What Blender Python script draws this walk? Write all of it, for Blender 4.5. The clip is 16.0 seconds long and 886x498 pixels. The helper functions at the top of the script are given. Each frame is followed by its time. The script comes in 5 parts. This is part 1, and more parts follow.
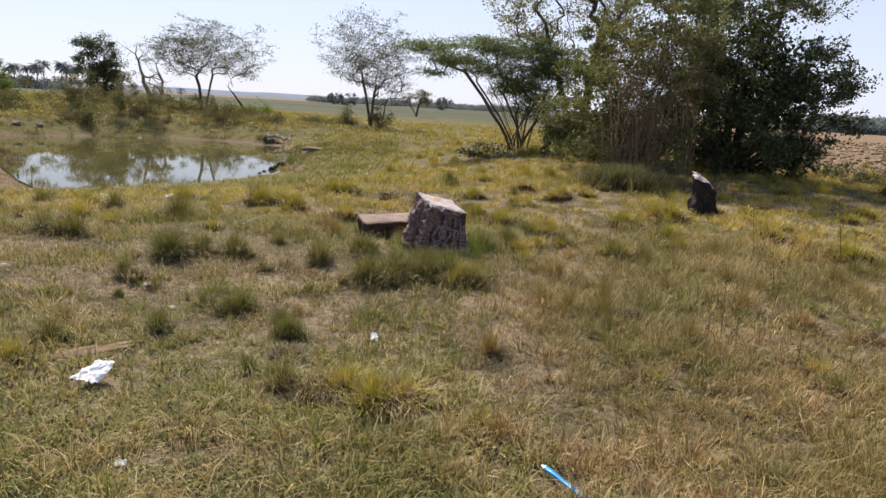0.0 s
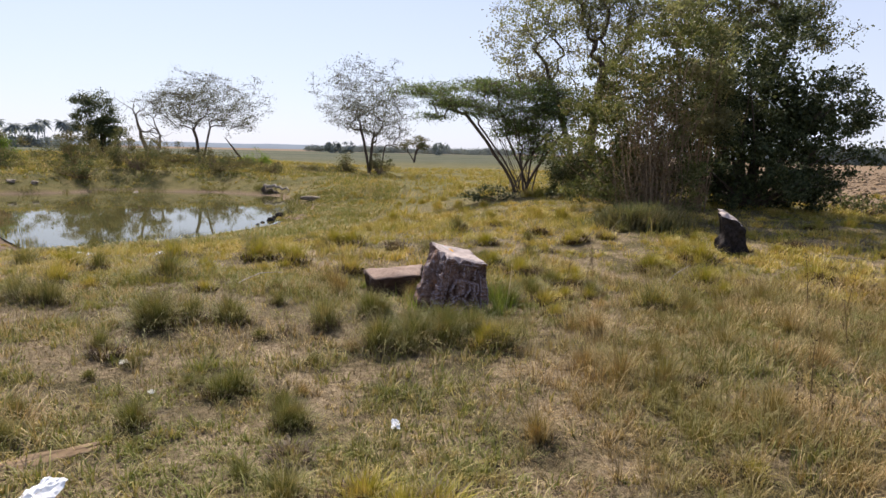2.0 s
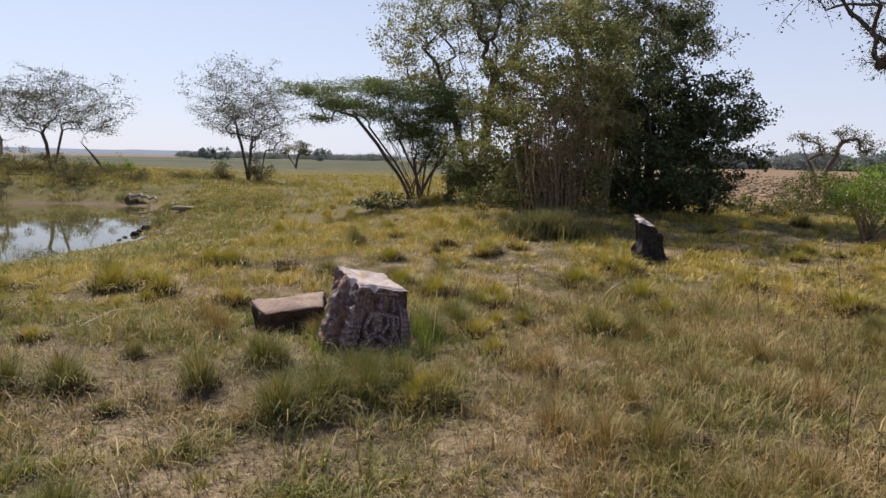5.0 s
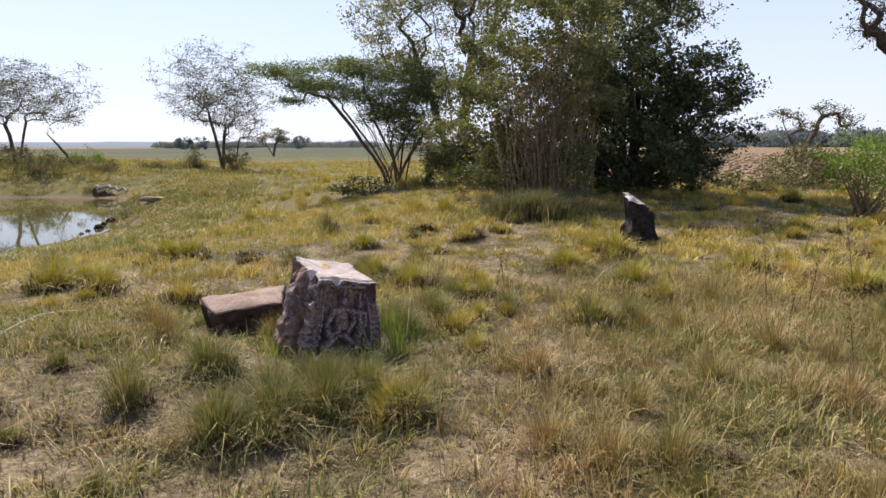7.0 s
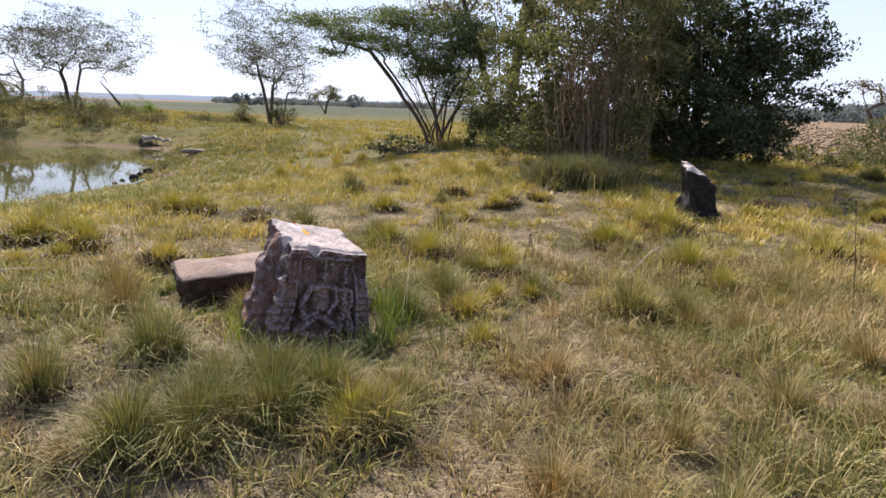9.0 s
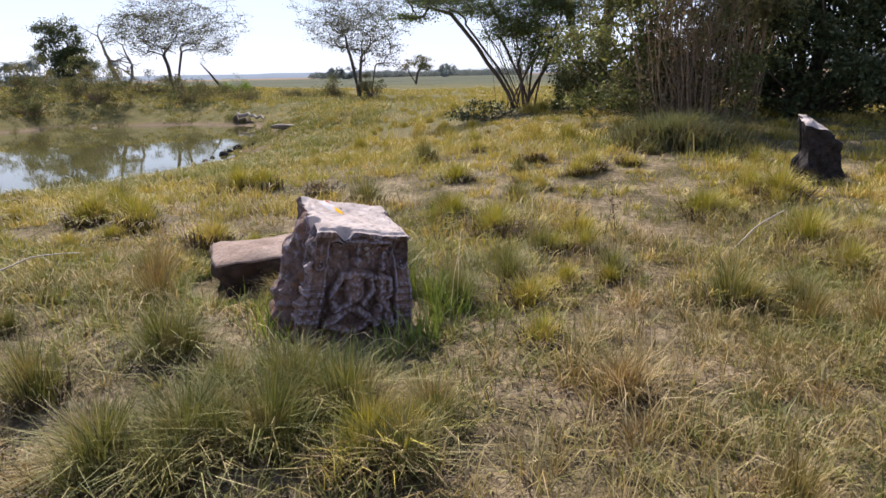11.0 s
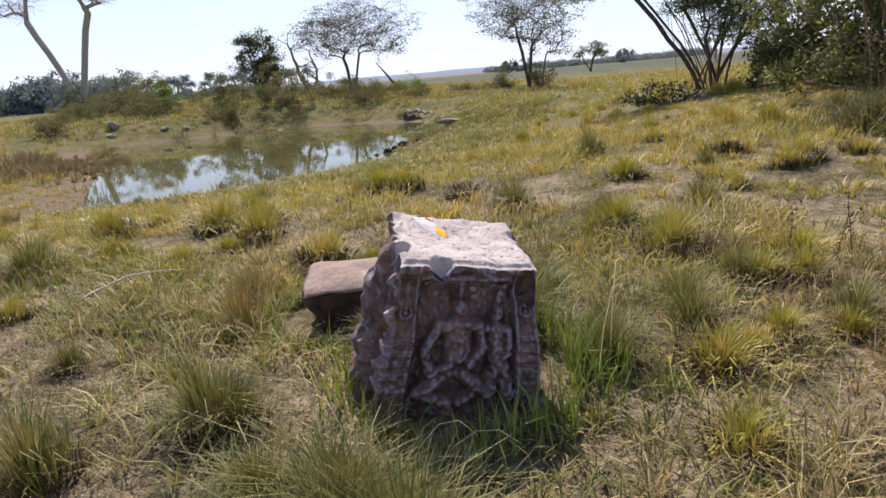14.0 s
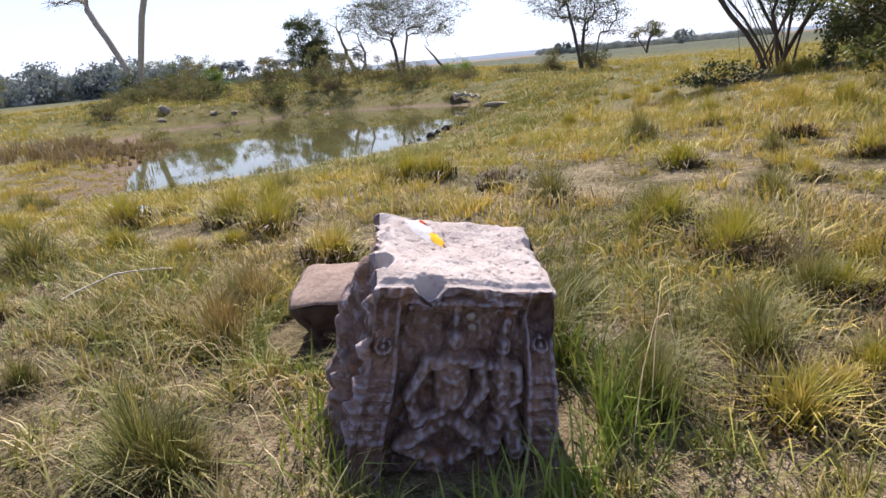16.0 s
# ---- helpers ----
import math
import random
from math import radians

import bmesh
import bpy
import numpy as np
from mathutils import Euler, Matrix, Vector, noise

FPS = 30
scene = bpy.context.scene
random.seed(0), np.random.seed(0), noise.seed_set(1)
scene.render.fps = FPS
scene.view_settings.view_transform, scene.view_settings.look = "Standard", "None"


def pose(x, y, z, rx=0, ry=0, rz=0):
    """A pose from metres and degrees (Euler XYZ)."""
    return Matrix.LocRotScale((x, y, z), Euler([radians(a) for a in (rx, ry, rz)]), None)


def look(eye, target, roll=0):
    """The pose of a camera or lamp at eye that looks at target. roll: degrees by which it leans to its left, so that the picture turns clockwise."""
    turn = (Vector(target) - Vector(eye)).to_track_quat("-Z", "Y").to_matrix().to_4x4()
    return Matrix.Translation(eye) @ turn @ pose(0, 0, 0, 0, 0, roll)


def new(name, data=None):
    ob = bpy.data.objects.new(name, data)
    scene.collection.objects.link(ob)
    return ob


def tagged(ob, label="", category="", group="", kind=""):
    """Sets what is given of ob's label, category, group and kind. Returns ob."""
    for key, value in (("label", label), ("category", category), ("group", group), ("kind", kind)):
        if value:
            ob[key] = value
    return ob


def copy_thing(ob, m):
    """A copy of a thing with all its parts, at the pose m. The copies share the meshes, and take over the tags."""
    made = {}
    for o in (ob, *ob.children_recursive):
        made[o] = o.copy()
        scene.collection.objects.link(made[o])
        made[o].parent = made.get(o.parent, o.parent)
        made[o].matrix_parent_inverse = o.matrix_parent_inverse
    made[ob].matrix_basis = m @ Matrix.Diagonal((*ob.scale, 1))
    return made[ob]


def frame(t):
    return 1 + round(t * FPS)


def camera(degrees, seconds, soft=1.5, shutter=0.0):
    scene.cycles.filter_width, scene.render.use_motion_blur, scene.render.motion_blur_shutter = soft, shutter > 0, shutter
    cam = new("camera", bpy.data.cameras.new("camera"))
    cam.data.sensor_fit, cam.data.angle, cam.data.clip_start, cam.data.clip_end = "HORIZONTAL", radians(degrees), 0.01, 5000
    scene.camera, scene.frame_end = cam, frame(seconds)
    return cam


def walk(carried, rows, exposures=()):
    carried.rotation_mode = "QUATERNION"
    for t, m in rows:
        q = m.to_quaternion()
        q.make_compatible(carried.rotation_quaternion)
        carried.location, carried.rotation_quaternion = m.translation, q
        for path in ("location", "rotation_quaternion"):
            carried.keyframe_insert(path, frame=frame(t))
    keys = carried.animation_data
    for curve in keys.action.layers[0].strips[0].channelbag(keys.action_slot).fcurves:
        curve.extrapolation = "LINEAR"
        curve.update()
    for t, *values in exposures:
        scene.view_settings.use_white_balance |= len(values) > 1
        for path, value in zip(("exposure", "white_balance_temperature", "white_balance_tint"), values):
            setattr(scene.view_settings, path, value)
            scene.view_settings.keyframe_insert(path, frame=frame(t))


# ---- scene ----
cam = camera(69.0, 16.0)
PATH = [
    (0, (0.316, -1.06, 1.678), (0.275, 0.892, 1.247), 3.2),
    (0.5, (0.281, -0.888, 1.687), (0.162, 1.079, 1.345), 2.3),
    (1, (0.242, -0.687, 1.675), (0.07, 1.273, 1.317), 2.3),
    (1.5, (0.195, -0.5, 1.653), (0.042, 1.46, 1.29), 1.9),
    (2, (0.107, -0.272, 1.629), (0.06, 1.705, 1.331), 1.3),
    (2.5, (0.043, -0.089, 1.601), (0.083, 1.879, 1.249), 0.6),
    (3, (-0.02, 0.152, 1.603), (0.068, 2.122, 1.27), 1.7),
    (3.5, (-0.061, 0.353, 1.619), (0.025, 2.33, 1.331), 2.1),
    (4, (-0.086, 0.557, 1.627), (0.025, 2.538, 1.37), 2.1),
    (4.5, (-0.117, 0.782, 1.613), (0.107, 2.755, 1.374), 2.0),
    (5, (-0.131, 1.001, 1.593), (0.176, 2.959, 1.319), 1.1),
    (5.2, (-0.128, 1.083, 1.591), (0.23, 3.027, 1.282), 1.5),
    (7.3, (0.105, 1.762, 1.488), (0.445, 3.707, 1.166), -0.7),
    (7.5, (0.144, 1.853, 1.485), (0.447, 3.798, 1.13), -1.5),
    (8, (0.254, 2.058, 1.445), (0.562, 3.99, 1.03), -1.8),
    (8.5, (0.381, 2.251, 1.419), (0.631, 4.188, 0.986), -0.2),
    (8.7, (0.417, 2.343, 1.403), (0.651, 4.282, 0.973), 0.9),
    (10.8, (0.726, 3.009, 1.317), (0.711, 4.945, 0.817), -0.4),
    (11, (0.743, 3.062, 1.306), (0.655, 4.991, 0.782), -1.2),
    (11.5, (0.795, 3.222, 1.288), (0.542, 5.138, 0.774), -1.3),
    (12, (0.839, 3.385, 1.276), (0.439, 5.272, 0.747), -1.7),
    (12.5, (0.843, 3.554, 1.254), (0.408, 5.436, 0.736), -2.1),
    (13, (0.806, 3.773, 1.231), (0.307, 5.648, 0.743), -2.5),
    (13.5, (0.801, 3.93, 1.223), (0.246, 5.785, 0.721), -3.8),
    (14, (0.806, 4.111, 1.197), (0.196, 5.943, 0.677), -4.8),
    (14.5, (0.826, 4.241, 1.195), (0.158, 6.039, 0.626), -4.6),
    (15, (0.833, 4.378, 1.181), (0.104, 6.139, 0.573), -4.8),
    (15.5, (0.827, 4.504, 1.158), (0.075, 6.258, 0.561), -5.8),
    (16, (0.8, 4.658, 1.131), (0.048, 6.426, 0.578), -5.3),
]
EXPOSURES = [(0.0, 0.66, 6350, 14), (0.5, 0.78, 6350, 14), (1.5, 0.66, 6350, 14), (3.5, 0.66, 6350, 14), (5.0, 0.47, 6350, 14), (8.0, 0.91, 6150, 14), (11.0, 0.84, 5980, 15), (12.5, 0.99, 5980, 15), (14.5, 0.75, 5980, 15), (16.0, 0.96, 5980, 15)]
walk(cam, [(t, look(eye, target, roll)) for t, eye, target, roll in PATH], EXPOSURES)

# ---- world, sun ----
SUN_AZ, SUN_EL = -26.0, 47.0   # degrees from +y towards +x, and above the horizon
world = bpy.data.worlds.new("world")
scene.world = world
world.use_nodes = True
wn = world.node_tree.nodes
sky = wn.new("ShaderNodeTexSky")
sky.sky_type, sky.sun_disc = "NISHITA", False
sky.sun_elevation, sky.sun_rotation = radians(SUN_EL), radians(SUN_AZ)
sky.air_density, sky.dust_density, sky.ozone_density = 1.0, 0.35, 2.0
wn["Background"].inputs["Strength"].default_value = 0.079
haze = wn.new("ShaderNodeMix")   # white haze of a hot dry day, thick low down and thin overhead
haze.data_type = "RGBA"
haze.inputs[7].default_value = (6.7, 7.1, 8.4, 1.0)
toward, height, thick = wn.new("ShaderNodeTexCoord"), wn.new("ShaderNodeSeparateXYZ"), wn.new("ShaderNodeMapRange")
for key, value in (("From Min", 0.0), ("From Max", 0.8), ("To Min", 0.8), ("To Max", 0.05)):
    thick.inputs[key].default_value = value
for source, target in ((toward.outputs["Generated"], height.inputs[0]), (height.outputs["Z"], thick.inputs["Value"]), (thick.outputs[0], haze.inputs[0]), (sky.outputs[0], haze.inputs[6]), (haze.outputs[2], wn["Background"].inputs["Color"])):
    world.node_tree.links.new(source, target)
sun = new("sun", bpy.data.lights.new("sun", "SUN"))
sun.data.energy, sun.data.angle, sun.data.color = 5.0, radians(0.6), (1.0, 0.90, 0.74)
sun_dir = Vector((math.sin(radians(SUN_AZ)) * math.cos(radians(SUN_EL)), math.cos(radians(SUN_AZ)) * math.cos(radians(SUN_EL)), math.sin(radians(SUN_EL))))
sun.matrix_world = look(sun_dir * 60, (0, 0, 0))

# ---- materials ----
rng = np.random.default_rng(7)


class Mat:
    """A short way to write node materials."""

    def __init__(self, name):
        self.m = bpy.data.materials.new(name)
        self.m.use_nodes = True
        self.t = self.m.node_tree
        self.b = self.t.nodes["Principled BSDF"]
        self.out = self.t.nodes["Material Output"]

    def node(self, kind, **sets):
        n = self.t.nodes.new(kind)
        for k, v in sets.items():
            n.inputs[k].default_value = v
        return n

    def link(self, a, b):
        self.t.links.new(a, b)

    def place(self, generated=False):
        n = self.node("ShaderNodeTexCoord") if generated else self.node("ShaderNodeNewGeometry")
        return n.outputs["Object"] if generated else n.outputs["Position"]

    def noise(self, scale, detail=4.0, rough=0.55, vec=None):
        n = self.node("ShaderNodeTexNoise", Scale=scale, Detail=detail, Roughness=rough)
        self.link(vec if vec is not None else self.place(), n.inputs["Vector"])
        return n.outputs["Fac"]

    def ramp(self, fac, stops):
        n = self.node("ShaderNodeValToRGB")
        e = n.color_ramp.elements
        while len(e) < len(stops):
            e.new(0.5)
        for el, (p, c) in zip(e, stops):
            el.position, el.color = p, (*c, 1.0)
        self.link(fac, n.inputs["Fac"])
        return n.outputs["Color"]

    def mix(self, fac, a, b, kind="MIX"):
        n = self.t.nodes.new("ShaderNodeMix")
        n.data_type, n.blend_type = "RGBA", kind
        for sock, v in ((n.inputs[0], fac), (n.inputs[6], a), (n.inputs[7], b)):
            if isinstance(v, (int, float)):
                sock.default_value = v
            elif isinstance(v, tuple):
                sock.default_value = (*v, 1.0)
            else:
                self.link(v, sock)
        return n.outputs[2]

    def math(self, op, a, b=0.0, clamp=False):
        n = self.t.nodes.new("ShaderNodeMath")
        n.operation, n.use_clamp = op, clamp
        for sock, v in zip(n.inputs, (a, b)):
            if isinstance(v, (int, float)):
                sock.default_value = v
            else:
                self.link(v, sock)
        return n.outputs[0]

    def bump(self, height, strength=0.5, distance=0.02):
        n = self.node("ShaderNodeBump", Strength=strength, Distance=distance)
        self.link(height, n.inputs["Height"])
        self.link(n.outputs[0], self.b.inputs["Normal"])

    def color(self, c, rough=0.8, spec=0.3):
        if isinstance(c, tuple):
            self.b.inputs["Base Color"].default_value = (*c, 1.0)
        else:
            self.link(c, self.b.inputs["Base Color"])
        self.b.inputs["Roughness"].default_value = rough
        self.b.inputs["Specular IOR Level"].default_value = spec
        return self.m

    def leafy(self, c, rough=0.6, through_light=0.4, spec=0.25):
        """Leaf or blade: light passes through it in part."""
        self.color(c, rough, spec)
        tr = self.node("ShaderNodeBsdfTranslucent")
        warm = self.mix(1.0, c, (1.0, 0.98, 0.62), "MULTIPLY")
        self.link(warm, tr.inputs["Color"])
        mx = self.node("ShaderNodeMixShader", Fac=through_light)
        self.link(self.b.outputs[0], mx.inputs[1])
        self.link(tr.outputs[0], mx.inputs[2])
        self.link(mx.outputs[0], self.out.inputs["Surface"])
        return self.m

    def island(self):
        return self.node("ShaderNodeNewGeometry").outputs["Random Per Island"]

    def thing(self):
        return self.node("ShaderNodeObjectInfo").outputs["Random"]


def mat_grass(name, stops, patch, dry, rough=0.6, light=0.22, patch_scale=0.9):
    """Blades: a spread of tints blade by blade, in patches that lean to another tint, some of them dry."""
    k = Mat(name)
    c = k.ramp(k.island(), stops)
    far = k.ramp(k.noise(patch_scale, 3.0), [(0.40, (0, 0, 0)), (0.62, (1, 1, 1))])
    c = k.mix(k.math("MULTIPLY", far, 0.75), c, patch)
    fine = k.ramp(k.noise(7.0, 2.0), [(0.50, (0, 0, 0)), (0.66, (1, 1, 1))])
    c = k.mix(k.math("MULTIPLY", fine, 0.6), c, dry)
    return k.leafy(c, rough, light)


def mat_leaf(name, stops, light=0.35, rough=0.5, spec=0.35, tint=None):
    k = Mat(name)
    c = k.ramp(k.island(), stops)
    if tint:
        f = k.ramp(k.noise(0.8, 2.0), [(0.42, (0, 0, 0)), (0.62, (1, 1, 1))])
        c = k.mix(k.math("MULTIPLY", f, 0.7), c, tint)
    return k.leafy(c, rough, light, spec)


def mat_bark(name, a, b, scale=9.0):
    k = Mat(name)
    n = k.noise(scale, 5.0, 0.65)
    k.color(k.ramp(n, [(0.3, a), (0.7, b)]), 0.9, 0.15)
    k.bump(n, 0.6, 0.03)
    return k.m


def mat_plain(name, a, b, scale=14.0, rough=0.7, spec=0.3, bump=0.3, dist=0.004):
    k = Mat(name)
    n = k.noise(scale, 4.0, 0.6)
    k.color(k.ramp(n, [(0.3, a), (0.7, b)]), rough, spec)
    k.bump(n, bump, dist)
    return k.m


def mat_ground():
    k = Mat("meadow_soil")
    pos = k.place()
    sep = k.node("ShaderNodeSeparateXYZ")
    k.link(pos, sep.inputs[0])
    big, mid, fine, tiny = k.noise(0.35, 4.0), k.noise(1.7, 4.0), k.noise(16.0, 5.0, 0.7), k.noise(75.0, 3.0, 0.7)
    litter = k.ramp(fine, [(0.36, (0.10, 0.073, 0.045)), (0.5, (0.28, 0.212, 0.135)), (0.68, (0.50, 0.40, 0.27))])
    green = k.ramp(fine, [(0.36, (0.022, 0.022, 0.008)), (0.55, (0.07, 0.062, 0.021)), (0.72, (0.17, 0.14, 0.055))])
    cover = k.ramp(mid, [(0.42, (0, 0, 0)), (0.60, (1, 1, 1))])
    near = k.mix(cover, litter, green)
    near = k.mix(0.32, near, k.ramp(tiny, [(0.38, (0.03, 0.022, 0.012)), (0.62, (0.40, 0.315, 0.20))]), "MIX")
    # open meadow further off, where single blades no longer show
    meadow = k.ramp(big, [(0.36, (0.09, 0.085, 0.028)), (0.5, (0.14, 0.125, 0.042)), (0.64, (0.18, 0.145, 0.06))])
    meadow = k.mix(0.45, meadow, k.ramp(mid, [(0.4, (0.055, 0.06, 0.02)), (0.6, (0.2, 0.165, 0.07))]))
    to_meadow = k.node("ShaderNodeMapRange")
    to_meadow.inputs["From Min"].default_value, to_meadow.inputs["From Max"].default_value = 10.0, 24.0
    k.link(sep.outputs["Y"], to_meadow.inputs["Value"])
    c = k.mix(to_meadow.outputs[0], near, meadow)
    # crop strips on the plain
    strips = k.node("ShaderNodeMapping")
    strips.inputs["Scale"].default_value = (0.006, 0.03, 1.0)
    k.link(pos, strips.inputs["Vector"])
    plain = k.ramp(k.noise(1.0, 3.0, 0.6, strips.outputs[0]), [(0.36, (0.04, 0.052, 0.032)), (0.5, (0.075, 0.082, 0.05)), (0.64, (0.105, 0.098, 0.066))])
    to_plain = k.node("ShaderNodeMapRange")
    to_plain.inputs["From Min"].default_value, to_plain.inputs["From Max"].default_value = 60.0, 110.0
    k.link(sep.outputs["Y"], to_plain.inputs["Value"])
    c = k.mix(to_plain.outputs[0], c, plain)
    # bare brown earth of the ploughed field
    edge_x = k.math("SUBTRACT", sep.outputs["X"], k.math("MULTIPLY", sep.outputs["Y"], 0.25))
    ploughed = k.math("MULTIPLY", k.math("MULTIPLY", k.math("SUBTRACT", edge_x, 4.6), 1.2, True), k.math("MULTIPLY", k.math("SUBTRACT", sep.outputs["Y"], 20.0), 0.6, True))
    c = k.mix(ploughed, c, k.ramp(mid, [(0.35, (0.14, 0.095, 0.058)), (0.65, (0.27, 0.195, 0.13))]))
    # wet mud along the pond
    mud_f = k.node("ShaderNodeMapRange")
    mud_f.inputs["From Min"].default_value, mud_f.inputs["From Max"].default_value = -0.72, -0.58
    mud_f.inputs["To Min"].default_value, mud_f.inputs["To Max"].default_value = 1.0, 0.0
    rough_z = k.math("ADD", sep.outputs["Z"], k.math("MULTIPLY", k.math("SUBTRACT", mid, 0.5), 0.2))
    k.link(rough_z, mud_f.inputs["Value"])
    mud = k.ramp(fine, [(0.3, (0.11, 0.075, 0.05)), (0.7, (0.26, 0.19, 0.135))])
    c = k.mix(mud_f.outputs[0], c, mud)
    k.color(c, 0.95, 0.1)
    k.bump(k.math("ADD", fine, k.math("MULTIPLY", tiny, 0.5)), 1.0, 0.05)
    return k.m


def mat_water():
    k = Mat("pond_water")
    k.color((0.075, 0.07, 0.028), 0.03, 0.5)
    k.b.inputs["IOR"].default_value = 1.33
    mp = k.node("ShaderNodeMapping")
    mp.inputs["Scale"].default_value = (1.0, 0.6, 1.0)
    k.link(k.place(), mp.inputs["Vector"])
    k.bump(k.noise(2.2, 3.0, 0.5, mp.outputs[0]), 0.035, 0.03)
    return k.m


def mat_carved_stone():
    k = Mat("carved_stone")
    n1, n2, n3 = k.noise(5.0, 5.0, 0.6), k.noise(26.0, 5.0, 0.7), k.noise(120.0, 3.0, 0.7)
    # tones kept low: the shade of the carved sides is in the colour
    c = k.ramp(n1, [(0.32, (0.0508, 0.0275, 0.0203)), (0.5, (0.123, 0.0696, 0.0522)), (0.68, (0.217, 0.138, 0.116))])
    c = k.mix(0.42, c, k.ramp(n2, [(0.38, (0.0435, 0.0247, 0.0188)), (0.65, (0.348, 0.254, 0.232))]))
    lichen = k.ramp(k.noise(11.0, 5.0, 0.7), [(0.60, (0, 0, 0)), (0.66, (1, 1, 1))])
    c = k.mix(k.math("MULTIPLY", lichen, 0.45), c, (0.493, 0.478, 0.551))
    rust = k.ramp(k.noise(7.5, 4.0, 0.6), [(0.57, (0, 0, 0)), (0.68, (1, 1, 1))])
    c = k.mix(k.math("MULTIPLY", rust, 0.55), c, (0.319, 0.152, 0.0725))
    # raised edges of the relief tinted a lighter blue-grey
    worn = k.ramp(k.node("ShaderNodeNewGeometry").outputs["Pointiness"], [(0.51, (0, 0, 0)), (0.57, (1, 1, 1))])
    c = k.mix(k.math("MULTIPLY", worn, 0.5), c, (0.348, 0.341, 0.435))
    k.color(c, 0.85, 0.25)
    k.bump(k.math("ADD", n2, k.math("MULTIPLY", n3, 0.4)), 0.7, 0.012)
    return k.m


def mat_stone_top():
    k = Mat("weathered_sunlit_stone_face")
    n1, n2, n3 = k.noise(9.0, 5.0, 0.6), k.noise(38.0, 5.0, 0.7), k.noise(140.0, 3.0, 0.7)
    # same stone as the sides; sunlight is put into this lighter colour
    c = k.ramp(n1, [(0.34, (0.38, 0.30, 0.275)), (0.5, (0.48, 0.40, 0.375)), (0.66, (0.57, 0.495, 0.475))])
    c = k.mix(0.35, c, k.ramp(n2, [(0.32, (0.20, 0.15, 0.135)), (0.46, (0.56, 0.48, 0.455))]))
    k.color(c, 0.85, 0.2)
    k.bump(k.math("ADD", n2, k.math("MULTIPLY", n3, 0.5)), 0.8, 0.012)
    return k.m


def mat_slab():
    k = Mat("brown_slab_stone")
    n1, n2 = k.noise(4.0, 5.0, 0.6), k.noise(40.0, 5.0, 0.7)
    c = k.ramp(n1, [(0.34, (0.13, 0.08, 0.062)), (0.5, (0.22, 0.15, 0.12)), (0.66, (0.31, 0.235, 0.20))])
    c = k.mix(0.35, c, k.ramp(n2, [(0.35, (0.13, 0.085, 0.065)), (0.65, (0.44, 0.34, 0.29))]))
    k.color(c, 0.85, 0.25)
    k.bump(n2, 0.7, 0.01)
    return k.m


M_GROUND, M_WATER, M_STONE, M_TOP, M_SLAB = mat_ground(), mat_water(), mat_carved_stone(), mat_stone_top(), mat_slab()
# slab sides: their shade is put into the stone colour
M_SLAB_SIDE = mat_plain("slab_side_shade", (0.022, 0.013, 0.011), (0.085, 0.055, 0.045), 9.0, 0.85, 0.25, 0.8, 0.012)
M_DARKSTONE = mat_plain("dark_standing_stone", (0.012, 0.01, 0.01), (0.05, 0.043, 0.043), 16.0, 0.9, 0.1, 0.8, 0.012)
M_PALEROCK = mat_plain("pale_rock", (0.15, 0.12, 0.095), (0.33, 0.28, 0.235), 9.0, 0.85, 0.25, 0.6, 0.02)
M_TURF = mat_grass("short_turf", [(0.0, (0.103, 0.121, 0.0266)), (0.35, (0.231, 0.23, 0.058)), (0.62, (0.377, 0.322, 0.109)), (0.85, (0.558, 0.431, 0.217)), (1.0, (0.776, 0.609, 0.375))], (0.188, 0.213, 0.0435), (0.485, 0.345, 0.169))
M_STRAW = mat_grass("dry_grass", [(0.0, (0.121, 0.084, 0.0315)), (0.4, (0.286, 0.2, 0.084)), (0.75, (0.473, 0.341, 0.168)), (1.0, (0.682, 0.536, 0.315))], (0.171, 0.168, 0.042), (0.319, 0.189, 0.0788))
M_YELLOW = mat_grass("yellow_meadow_grass", [(0.0, (0.242, 0.212, 0.0352)), (0.4, (0.439, 0.354, 0.0605)), (0.75, (0.598, 0.454, 0.116)), (1.0, (0.763, 0.555, 0.275))], (0.273, 0.266, 0.044), (0.547, 0.366, 0.165))
M_TUSS_G = mat_grass("green_tussock", [(0.0, (0.065, 0.078, 0.02)), (0.4, (0.165, 0.17, 0.048)), (0.75, (0.31, 0.275, 0.10)), (1.0, (0.52, 0.43, 0.24))], (0.14, 0.152, 0.036), (0.32, 0.24, 0.105))
M_TUSS_Y = mat_grass("yellow_tussock", [(0.0, (0.204, 0.195, 0.0281)), (0.5, (0.368, 0.323, 0.0457)), (0.85, (0.49, 0.4, 0.088)), (1.0, (0.561, 0.464, 0.263))], (0.285, 0.269, 0.0352), (0.511, 0.367, 0.157))
M_TUSS_D = mat_grass("dead_tussock", [(0.0, (0.0977, 0.0679, 0.0407)), (0.5, (0.205, 0.15, 0.087)), (1.0, (0.352, 0.272, 0.163))], (0.127, 0.0921, 0.0465), (0.273, 0.194, 0.116), light=0.3)
M_LAWN = mat_grass("low_green_turf", [(0.0, (0.12, 0.145, 0.035)), (0.5, (0.24, 0.25, 0.07)), (0.85, (0.40, 0.36, 0.13)), (1.0, (0.6, 0.5, 0.3))], (0.19, 0.21, 0.05), (0.42, 0.33, 0.16))
